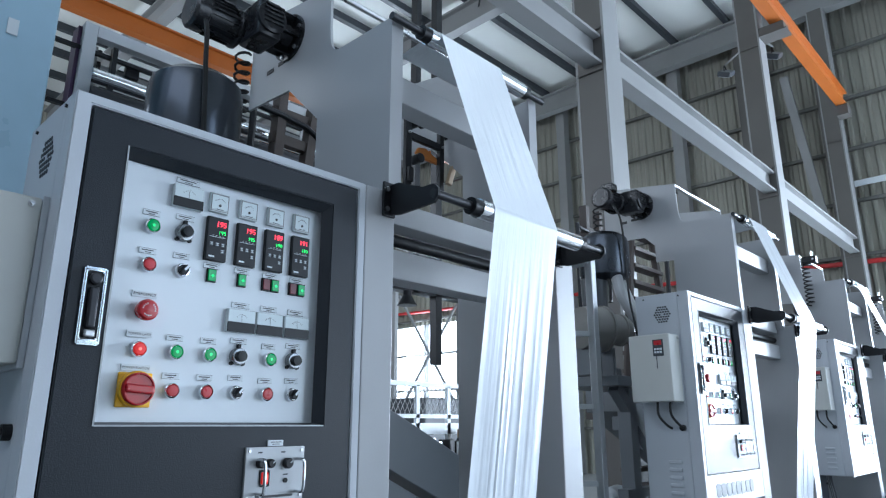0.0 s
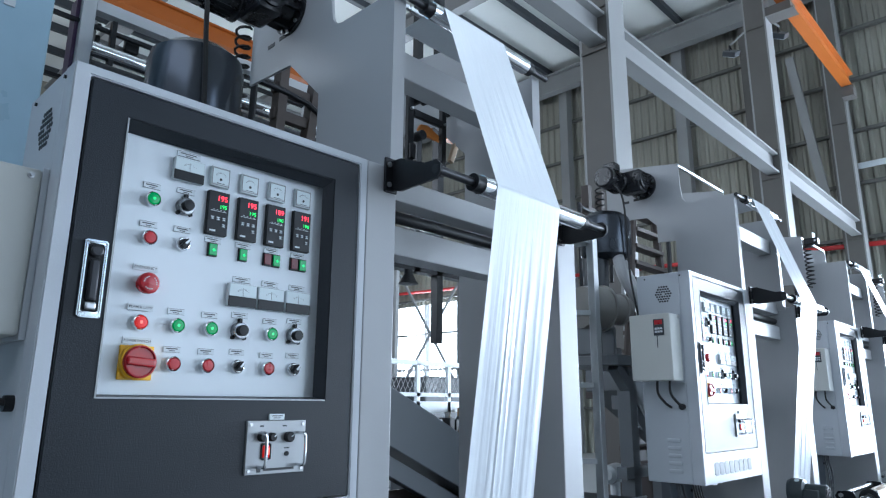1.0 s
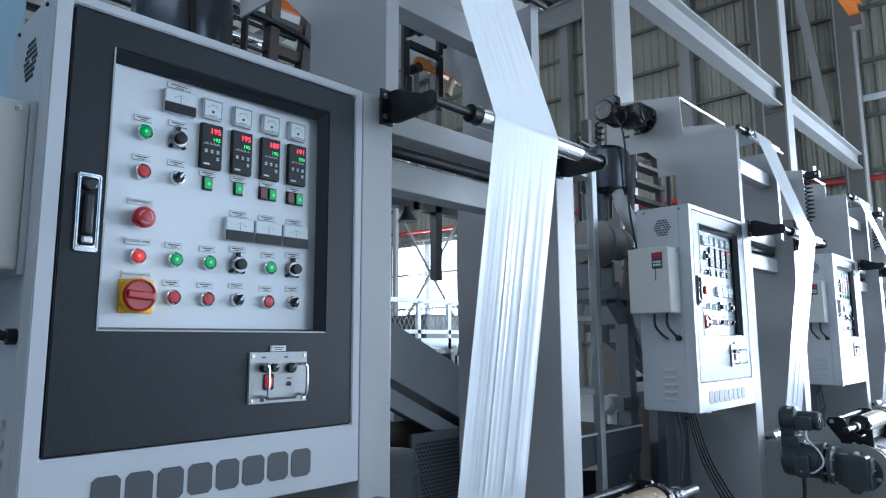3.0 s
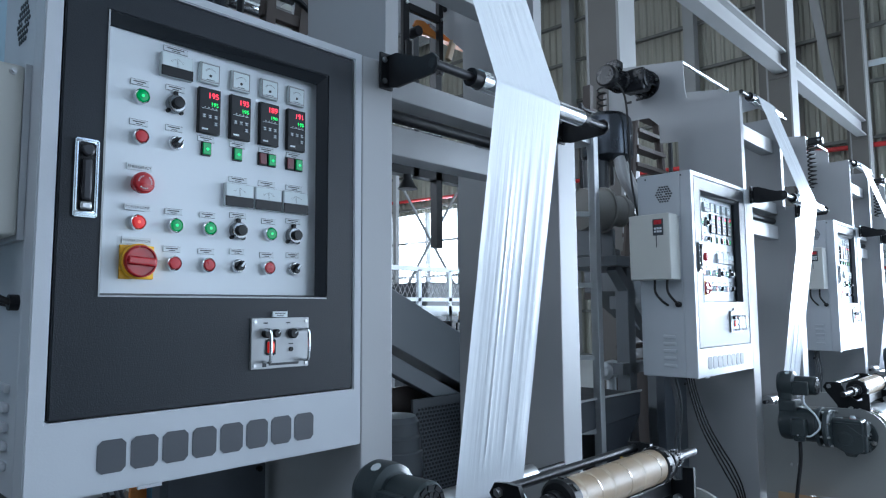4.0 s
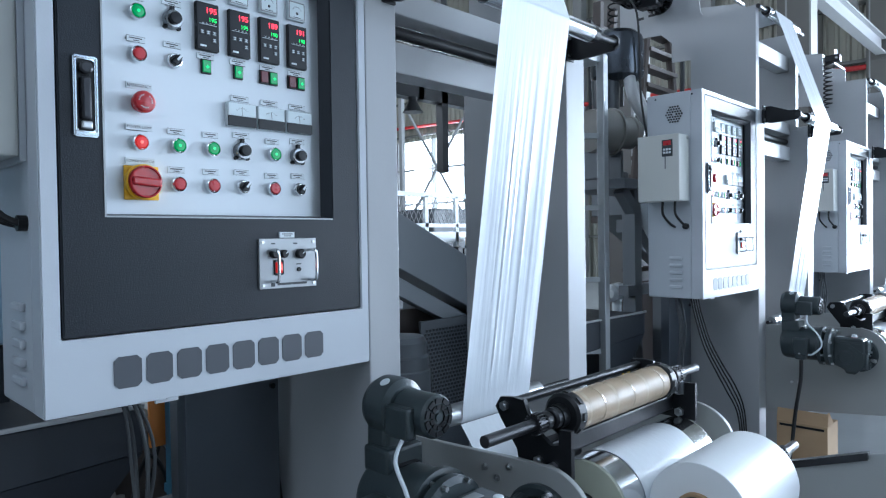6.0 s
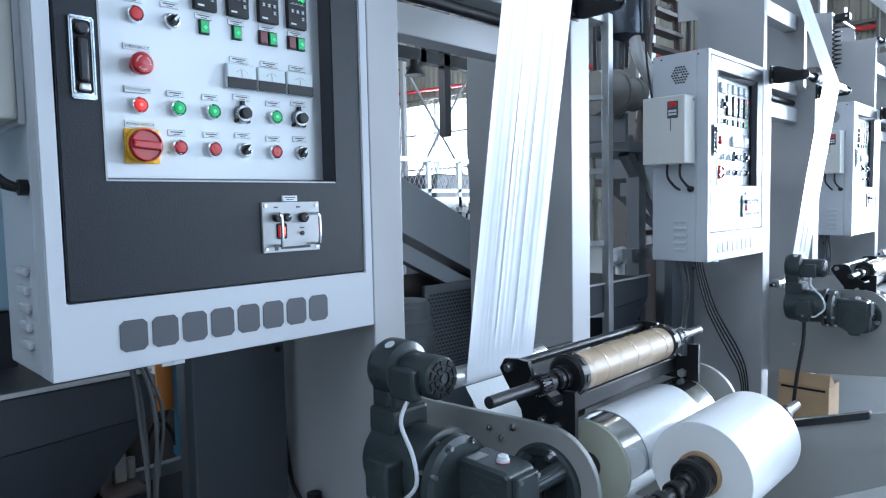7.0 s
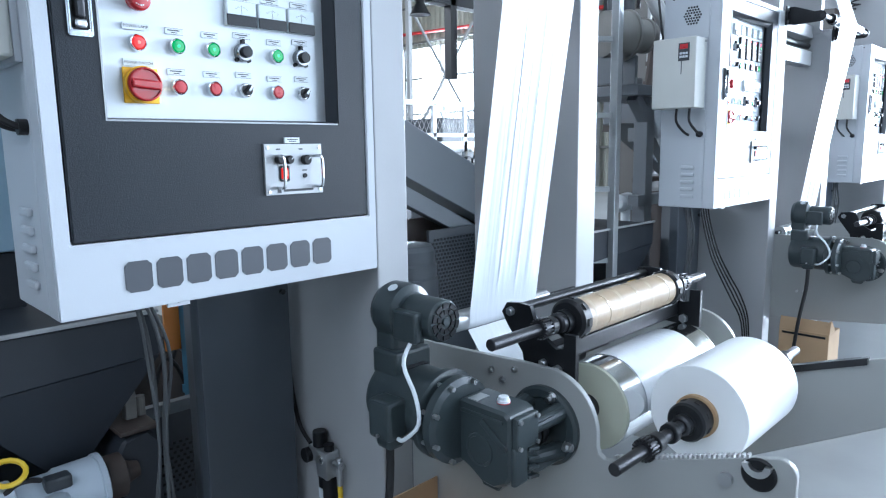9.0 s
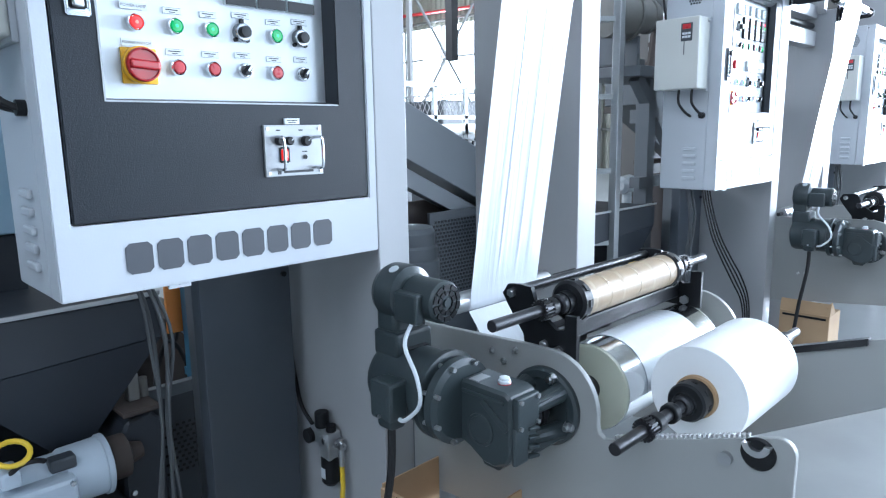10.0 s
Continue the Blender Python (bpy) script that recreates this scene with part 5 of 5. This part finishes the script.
    for k, (x, y) in enumerate(((0.212, 0.20), (0.222, 0.215), (0.232, 0.19), (0.238, 0.21), (0.243, 0.20))):
        FIRST.append(solid("power_cable", [tube([(x - 0.05, y, 1.065), (x - 0.01, y + 0.01, 1.02), (x + 0.012 * k * 0.4, y, 0.90), (x + 0.01, y + 0.01 * k, 0.70), (x - 0.005 + 0.006 * k, y + 0.03, 0.45), (x + 0.02, y + 0.05, 0.02)], 0.0036 + 0.0005 * (k % 3), 8)], CABLE,
                           "grey cable hanging down from the cabinet", "cable", "hanging cables"))
    FIRST.append(solid("bottom_bracket", [box(0.205, 0.25, 0.05, 0.056, 1.052, 1.069), box(0.215, 0.235, 0.02, 0.05, 1.064, 1.069)], WHITE, "small white bracket under the cabinet", "bracket", "cabinet brackets"))
    # air regulator on the upright
    r = thing("air_regulator", (0.68, 0.28, 0.5), "black air filter regulator with gauge and yellow hose", "air regulator", "regulators")
    part("body", [box(0.650, 0.695, 0.235, 0.285, 0.45, 0.53, 0.005), box(0.655, 0.695, 0.285, 0.325, 0.485, 0.53, 0.005)], ALU, r)
    part("dial", cyl((0.646, 0.262, 0.505), (0.651, 0.262, 0.505), 0.013, 20), STEEL, r)
    part("fitting", cyl((0.672, 0.225, 0.50), (0.672, 0.195, 0.50), 0.011, 12), STEEL, r)
    part("sight_label", box(0.6455, 0.647, 0.25, 0.268, 0.395, 0.425), LABEL, r)
    part("knob", [cyl((0.672, 0.292, 0.53), (0.672, 0.292, 0.575), 0.020, 24, bev=0.003), cyl((0.672, 0.25, 0.53), (0.672, 0.25, 0.548), 0.014, 24)], BLACK, r)
    part("bowl", lathe((0.672, 0.26, 0.455), (0, 0, -1), [(0.026, 0), (0.026, 0.075), (0.018, 0.085)], 24), BLACK, r)
    part("gauge", lathe((0.66, 0.325, 0.50), (-1, 0, 0), [(0.021, 0), (0.021, 0.018), (0.018, 0.02)], 22), BLACK, r)
    part("valve", cyl((0.675, 0.21, 0.44), (0.675, 0.21, 0.52), 0.008, 14), STEEL, r)
    part("yellow_hose", tube([(0.675, 0.21, 0.44), (0.672, 0.205, 0.38), (0.66, 0.20, 0.30), (0.64, 0.16, 0.20), (0.6, 0.1, 0.04)], 0.007, 8), GREEN_CARD, r, "yellow air hose")
    part("black_hose", tube([(0.675, 0.345, 0.52), (0.68, 0.40, 0.55), (0.695, 0.45, 0.60), (0.69, 0.47, 0.75)], 0.006, 8), RUBBER, r)
    r.location.y -= 0.05
    r.location.z += 0.012
    # card box under the winder
    cb = thing("card_box", (0.66, -0.22, 0), "opened brown cardboard box under the winder", "cardboard box", "card boxes")
    part("side", box(0.60, 0.604, -0.37, -0.10, 0.0, 0.52), CARD, cb)
    part("side", box(0.604, 0.79, -0.374, -0.37, 0.0, 0.545), CARD, cb)
    part("side", box(0.604, 0.79, -0.104, -0.10, 0.0, 0.53), CARD, cb)
    part("flap", turned(box(0.0, 0.10, -0.26, 0.0, 0.0, 0.004), Matrix.Translation((0.604, -0.105, 0.52)) @ Matrix.Rotation(radians(62), 4, "Y")), CARD, cb)
    part("bottom", box(0.604, 0.79, -0.37, -0.104, 0.0, 0.004), CARD, cb)
    cc = thing("closed_carton", (3.32, -0.24, 0), "brown cardboard carton with a torn lid under the second winder", "cardboard box", "card boxes")
    part("carton_body", box(3.22, 3.40, -0.35, -0.12, 0.0, 0.43, 0.003), CARD, cc)
    part("lid_slot", box(3.217, 3.221, -0.335, -0.135, 0.405, 0.416), BLACK, cc)
    part("lid_flap", turned(box(0.0, 0.004, -0.23, 0.0, 0.0, 0.06), Matrix.Translation((3.222, -0.12, 0.43)) @ Matrix.Rotation(radians(14), 4, "Y")), CARD, cc)
    part("side_flap", turned(box(0.0, 0.09, -0.004, 0.0, 0.0, 0.05), Matrix.Translation((3.23, -0.346, 0.43)) @ Matrix.Rotation(radians(-20), 4, "X")), CARD, cc)


def behind_machines():
    # dark ladder frame seen through the head plate notch
    t = thing("dark_ladder", (1.25, 1.25, 1.5), "dark brown steel ladder frame behind the machine head", "ladder frame", "ladder frames")
    for x in (1.16, 1.30):
        part("stile", turned(box(-0.022, 0.022, 1.20, 1.26, -0.8, 0.75), Matrix.Translation((x, 0, 2.25)) @ Matrix.Rotation(radians(6 if x > 1.2 else 2), 4, "Y")), BROWN, t)
    for k in range(9):
        part("rung", box(1.14, 1.33, 1.21, 1.25, 1.75 + 0.13 * k, 1.80 + 0.13 * k, 0.004), BROWN, t)
    part("hoop", tube([(1.02, 1.2, 1.9), (1.03, 1.2, 2.75), (1.06, 1.2, 2.80), (1.42, 1.2, 2.72), (1.44, 1.2, 2.3)], 0.016, 8, 3), BLACK, t)
    FIRST.append(t)
    # galvanised stand beside the right upright
    g = thing("step_stand", (2.48, 0.5, 0), "narrow galvanised steel step stand", "step stand", "step stands")
    part("post", box(2.520, 2.562, 0.43, 0.47, 0, 2.24, 0.003), GALV, g)
    part("post", box(2.33, 2.37, 0.60, 0.64, 0, 2.22, 0.003), GALV, g)
    part("cap", [box(2.35, 2.56, 0.45, 0.62, 2.20, 2.23, 0.003)], GALV, g)
    for z in (0.42, 0.80, 1.15, 1.5, 1.85):
        part("rung", turned(box(-0.12, 0.12, -0.015, 0.015, -0.012, 0.012), Matrix.Translation((2.445, 0.54, z)) @ Matrix.Rotation(radians(-40), 4, "Z")), GALV, g)
    FIRST.append(g)
    # inclined feeder behind the frame
    f = thing("inclined_feeder", (1.9, 1.05, 0), "grey inclined sheet metal feeder behind the machine", "feeder", "feeders")
    part("chute", prism([(1.10, 1.76), (2.9, 0.93), (2.9, 0.68), (1.10, 1.50)], "y", 1.0, 1.25, 0.004), SLATE, f)
    part("lower_rail", prism([(1.10, 1.47), (2.9, 0.62), (2.9, 0.54), (1.10, 1.38)], "y", 1.0, 1.06, 0.003), SLATE, f)
    # dark board put in to stand for the shade under the feeder
    part("painted_shade_board", box(1.2, 2.6, 1.12, 1.14, 0.02, 1.02), BROWN, f)
    FIRST.append(f)
    w = thing("mesh_guard", (2.0, 0.95, 0), "dark perforated sheet guard beside the feeder", "guard", "mesh guards")
    part("sheet", box(1.78, 2.30, 0.95, 0.965, 0.0, 0.98), DARKGREY, w)
    part("perforation", [box(1.80 + 0.022 * i + (0.011 if j % 2 else 0), 1.812 + 0.022 * i + (0.011 if j % 2 else 0), 0.9475, 0.951, 0.55 + 0.018 * j, 0.561 + 0.018 * j) for i in range(20) for j in range(22)], BLACK, w)["kind"] = "stuff"
    FIRST.append(w)
    FIRST.append(solid("ribbed_canister", [lathe((1.36, 0.62, 0.62), (0, 0, 1), [(0.10, 0), (0.11, 0.02), (0.11, 0.25), (0.104, 0.255), (0.104, 0.30), (0.096, 0.31), (0.096, 0.355), (0.085, 0.375), (0.04, 0.38)], 32), cyl((1.36, 0.62, 0), (1.36, 0.62, 0.62), 0.05, 16)], SLATE, "slate grey ribbed canister behind the upright", "canister", "canisters"))
    k = thing("dark_trough", (3.2, 0.8, 0), "dark grey open steel trough on legs", "trough", "troughs")
    part("wall", [prism([(2.78, 0.95), (3.42, 0.84), (3.36, 0.45), (2.86, 0.45)], "y", 0.72, 1.1, 0.004)], DARKGREY, k)
    for x in (2.9, 3.3):
        part("leg", box(x, x + 0.04, 0.85, 0.89, 0, 0.46), DARKGREY, k)
    wrap = solid("wrapped_parcel", [lathe((3.36, 0.9, 1.0), (1, 0.2, 0), [(0.03, 0), (0.055, 0.02), (0.06, 0.18), (0.03, 0.22)], 20), cyl((3.45, 0.9, 0.8), (3.45, 0.9, 0.96), 0.03, 12)], TRANSLUCENT, "parcel in crumpled clear wrap on the trough", "parcel", "")
    # black hanging gear over the feeder
    hg = thing("hanging_rail", (2.8, 2.0, 2.3), "black steel gear with a small bell lamp hanging behind the frame", "hanging rail", "hanging gear")
    part("beam", box(2.2, 3.3, 1.98, 2.06, 2.30, 2.38), BLACK, hg)
    part("drop", box(3.0, 3.06, 1.98, 2.04, 1.82, 5.243), BLACK, hg)
    part("drop", box(2.78, 2.83, 1.98, 2.04, 2.3, 5.243), BLACK, hg)
    part("bell", lathe((2.72, 1.98, 2.30), (0, 0, -1), [(0.03, 0), (0.03, 0.03), (0.055, 0.08), (0.07, 0.10)], 20), BLACK, hg)
    part("block", box(2.9, 3.0, 1.94, 2.06, 2.40, 2.75, 0.01), DARKGREY, hg)


def rear_yard():
    """Guarded platform and machines far behind, before the bright opening."""
    p = thing("platform_rail", (6.2, 5.0, 0), "white platform railing with expanded metal panels", "railing", "")
    part("deck", box(4.6, 9.4, 5.0, 5.8, 1.30, 1.44), WHITE, p)
    part("top_rail", box(4.6, 9.4, 5.0, 5.06, 1.90, 1.96), WHITE, p)
    part("mid_rail", box(4.6, 9.4, 5.0, 5.04, 1.50, 1.55), WHITE, p)
    for i in range(9):
        part("post", box(4.6 + 0.58 * i, 4.66 + 0.58 * i, 5.0, 5.05, 0, 1.92), WHITE, p)
    m = []
    for i in range(60):
        x = 4.62 + 0.08 * i
        m.append(turned(box(-0.003, 0.003, 5.02, 5.026, -0.21, 0.21), Matrix.Translation((x, 0, 1.73)) @ Matrix.Rotation(radians(28), 4, "Y")))
        m.append(turned(box(-0.003, 0.003, 5.028, 5.034, -0.21, 0.21), Matrix.Translation((x, 0, 1.73)) @ Matrix.Rotation(radians(-28), 4, "Y")))
    part("expanded_metal", m, HALLSTEEL, p)["kind"] = "stuff"
    q = thing("rear_press", (8.4, 7.5, 0), "dark machine standing before the bright opening", "machine", "")
    part("body", [box(8.3, 10.4, 7.4, 8.6, 0, 1.9, 0.03), box(6.2, 8.3, 7.6, 8.4, 0, 1.2, 0.03)], DARKGREY, q)
    s2 = thing("rear_brace_frame", (8.5, 9.0, 0), "pale steel frame with crossing braces", "frame", "")
    for x in (6.8, 9.0, 11.0):
        part("post", box(x, x + 0.09, 9.0, 9.09, 0, 5.0), HALLSTEEL, s2)
    part("beam", box(6.6, 11.4, 9.0, 9.09, 4.3, 4.40), HALLSTEEL, s2)
    for a, c in (((7.0, 9.1, 4.1), (9.0, 9.1, 1.6)), ((9.2, 9.1, 1.6), (11.0, 9.1, 4.1)), ((11.2, 9.1, 1.6), (9.2, 9.1, 4.1))):
        part("brace", cyl(a, c, 0.03, 10), HALLSTEEL, s2)
    c = solid("card_carton", [box(6.42, 6.62, 4.6, 4.9, 1.12, 1.36, 0.004), box(6.0, 7.2, 4.5, 4.95, 1.02, 1.12)], CARD, "brown carton on a shelf by the railing", "carton", "")
    d = thing("rear_rack", (5.9, 4.6, 0), "dark shelf rack with small machine parts", "rack", "")
    part("shelf", box(5.2, 6.9, 4.4, 4.95, 0.96, 1.02), DARKGREY, d)
    for x in (5.25, 6.8):
        part("leg", box(x, x + 0.06, 4.45, 4.9, 0, 0.96), DARKGREY, d)
    rnd = random.Random(5)
    for i in range(9):
        x = 5.3 + i * 0.11
        part("machine_part", box(x, x + 0.09, 4.5, 4.7, 1.02, 1.12 + 0.16 * rnd.random(), 0.01), rnd.choice([BLACK, DARKGREY, STEEL]), d)


def left_neighbours():
    # tall sheet metal cabinet and roller tower behind the first cabinet
    c = thing("sheet_cabinet", (-0.3, 0.8, 0), "tall blue grey sheet metal cabinet with a small plate", "sheet cabinet", "")
    part("sheet", box(-0.9, 0.137, 0.80, 1.2, 1.10, 3.6, 0.006), BLUEGREY, c)
    # lower sheet made dark to stand for the shade behind the feed bin
    part("shade_sheet", box(-0.9, 0.130, 0.806, 1.194, 0.0, 1.098, 0.006), SHADEDPAINT, c, "dark lower sheet added for the shade behind the bin")
    part("plate", box(0.012, 0.040, 0.795, 0.80, 2.50, 2.55, 0.001), LABEL, c)
    r = thing("roller_tower", (0.5, 1.6, 0), "grey steel roller tower frame with chromed rollers", "roller tower", "")
    part("post", box(0.40, 0.45, 1.5, 1.55, 0, 3.05), GREY, r)
    part("post", box(0.29, 0.33, 1.9, 1.93, 0, 3.02), HALLSTEEL, r)
    part("post", box(0.52, 0.54, 1.5, 1.53, 2.3, 2.98), BLACK, r)
    part("top_rail", box(0.452, 1.9, 1.5, 1.55, 3.00, 3.05), GREY, r)
    part("post", box(0.384, 0.398, 1.53, 1.60, 0, 3.035), PURPLE, r)
    part("inner_post", box(0.462, 0.478, 1.56, 1.59, 2.3, 2.985), HALLSTEEL, r)
    part("inner_post", box(0.69, 0.712, 1.48, 1.498, 2.3, 2.93), HALLSTEEL, r)
    part("inner_rail", box(0.452, 1.9, 1.60, 1.63, 2.90, 2.93), HALLSTEEL, r)
    part("slide_block", box(0.60, 0.66, 1.56, 1.59, 2.90, 2.955, 0.006), BLACK, r)
    part("roller", cyl((0.45, 1.62, 2.875), (1.8, 1.62, 2.875), 0.022, 20), BLACKSTEEL, r)
    for zz in (2.82, 2.90, 2.955):
        part("hinge", cyl((0.484, 1.55, zz - 0.012), (0.484, 1.55, zz + 0.012), 0.009, 12), BLACK, r)
    part("rail", box(0.30, 1.9, 1.52, 1.54, 2.93, 2.945), BLACK, r)
    part("rail", box(0.30, 1.9, 1.52, 1.54, 2.66, 2.675), BLACK, r)
    part("roller", cyl((0.45, 1.52, 2.83), (1.8, 1.52, 2.83), 0.035, 24), CHROME, r)
    part("roller", cyl((0.45, 1.52, 2.74), (1.8, 1.52, 2.74), 0.04, 24), BLACKSTEEL, r)
    part("roller", cyl((0.45, 1.6, 2.98), (1.8, 1.6, 2.98), 0.012, 12), CHROME, r)
    for x in (0.95, 1.5, 1.88):
        part("post", box(x, x + 0.03, 1.5, 1.54, 0, 3.03), GREY, r)
    for k in range(6):
        part("bar", box(0.96, 1.9, 1.51, 1.53, 2.02 + 0.13 * k, 2.045 + 0.13 * k), BLACK, r)
    o = solid("orange_guard", [box(0.645, 0.715, 1.192, 1.208, 0.617, 0.84)], ORANGEBOX, "orange sheet guard behind the machine", "guard", "")
    bl = solid("blue_stand", [box(0.70, 0.745, 1.15, 1.19, 0.0, 1.1), box(0.50, 0.75, 1.15, 1.19, 0.36, 0.40), box(-0.3, 0.2, 1.15, 1.19, 0.42, 0.47), box(0.70, 0.86, 1.19, 1.21, 0.44, 0.47)], BLUE, "blue painted steel stand", "stand", "")
    bx = solid("brown_crate", [box(0.52, 0.86, 1.4, 1.8, 0.0, 0.62, 0.006)], BROWN, "dark brown crate behind the machine", "crate", "")
    hose = [tube([(0.60, 1.32, 0.0), (0.61, 1.30, 0.35), (0.66, 1.27, 0.56), (0.72, 1.26, 0.50), (0.78, 1.30, 0.30)], 0.009, 8), tube([(0.70, 1.36, 0.0), (0.69, 1.33, 0.40), (0.74, 1.30, 0.62), (0.80, 1.34, 0.58), (0.84, 1.38, 0.2)], 0.007, 8)]
    hz = solid("loose_hose", hose, RUBBER, "dark loose hoses hanging behind the machine", "hose", "")
    cs = solid("bent_pipe", [tube([(0.69, 1.28, 0.66), (0.74, 1.27, 0.58), (0.80, 1.28, 0.52)], 0.006, 6), tube([(0.76, 1.25, 0.0), (0.765, 1.25, 0.63), (0.80, 1.25, 0.66)], 0.008, 8)], ALU, "pale bent pipe behind the machine", "pipe", "")
    og = solid("orange_rail", [box(1.25, 2.2, 2.285, 2.33, 3.02, 3.13), box(1.30, 1.34, 2.335, 2.37, 0.0, 3.12)], ORANGEBOX, "orange steel rail behind the machines", "rail", "")


def step_ladder():
    t = thing("step_ladder", (4.65, 1.2, 0), "dark brown steel step ladder behind the second machine", "ladder", "")
    for xa, xb in ((3.95, 4.47), (5.35, 4.83)):
        part("stile", tube([(xa, 1.2, 0), (xb, 1.2, 2.95)], 0.035, 8, 0), BROWN, t)
    for k in range(20):
        z = 0.25 + 0.14 * k
        f = z / 2.95
        part("tread", box(3.95 + 0.52 * f, 5.35 - 0.52 * f, 1.15, 1.25, z, z + 0.03), BROWN, t)
    part("hand_rail", tube([(5.15, 1.25, 2.1), (5.2, 1.25, 2.9), (5.05, 1.25, 2.95), (4.85, 1.25, 2.95)], 0.02, 8, 3), BLACK, t)


def second_machine_cables():
    for k in range(4):
        d = 0.026 * k
        solid("control_cable", [tube([(2.73 + d, 0.10, 1.068), (2.77 + d, 0.10, 0.98), (2.87 + 1.2 * d, 0.10, 0.82), (3.00 + 1.4 * d, 0.095, 0.68), (3.12 + 1.6 * d, 0.09, 0.56), (3.22 + 1.2 * d, 0.07, 0.42), (3.25 + d, 0.06, 0.2), (3.26 + d, 0.05, 0.01)], 0.0038, 8)], RUBBER,
              "thin black cable sagging from the cabinet to the floor", "cable", "sagging cables")


def floor_bits():
    rnd = random.Random(3)
    for i in range(14):
        x, y = 1.8 + 4.5 * rnd.random(), -1.6 + 1.2 * rnd.random()
        solid("floor_scrap", [cyl((x, y, 0.0), (x, y, 0.003), 0.008 + 0.016 * rnd.random(), 7)], rnd.choice([DARKGREY, LABEL, DARKGREY]), "small scrap lying on the floor", "scrap", "floor scraps")


hall()
machine_frame()
head_gear()
film_web()
drum, roll = winder()
winder_motor()
winder_details()
head_gearmotor()
extruder()
behind_machines()
control_cabinet()
rear_yard()
far_coils()
left_neighbours()
floor_bits()
step_ladder()
second_machine_cables()


TURNING = [(drum, 1), (roll, -1)]


def repeats():
    """The same machine again, further down the row."""
    for dx in PITCH:
        for ob in FIRST:
            c = copy_thing(ob, Matrix.Translation(Vector((dx, 0, 0)) + ob.location))
            if ob is drum:
                TURNING.append((c, 1))
            if ob is roll:
                TURNING.append((c, -1))


repeats()


def motions():
    """Drums and rolls turn steadily as the film is wound."""
    for ob, way in TURNING:
        rate = 250 if way > 0 else -234
        x, y, z = ob.location
        walk(ob, [(k * 0.25, pose(x, y, z, rate * k * 0.25)) for k in range(41)])


motions()
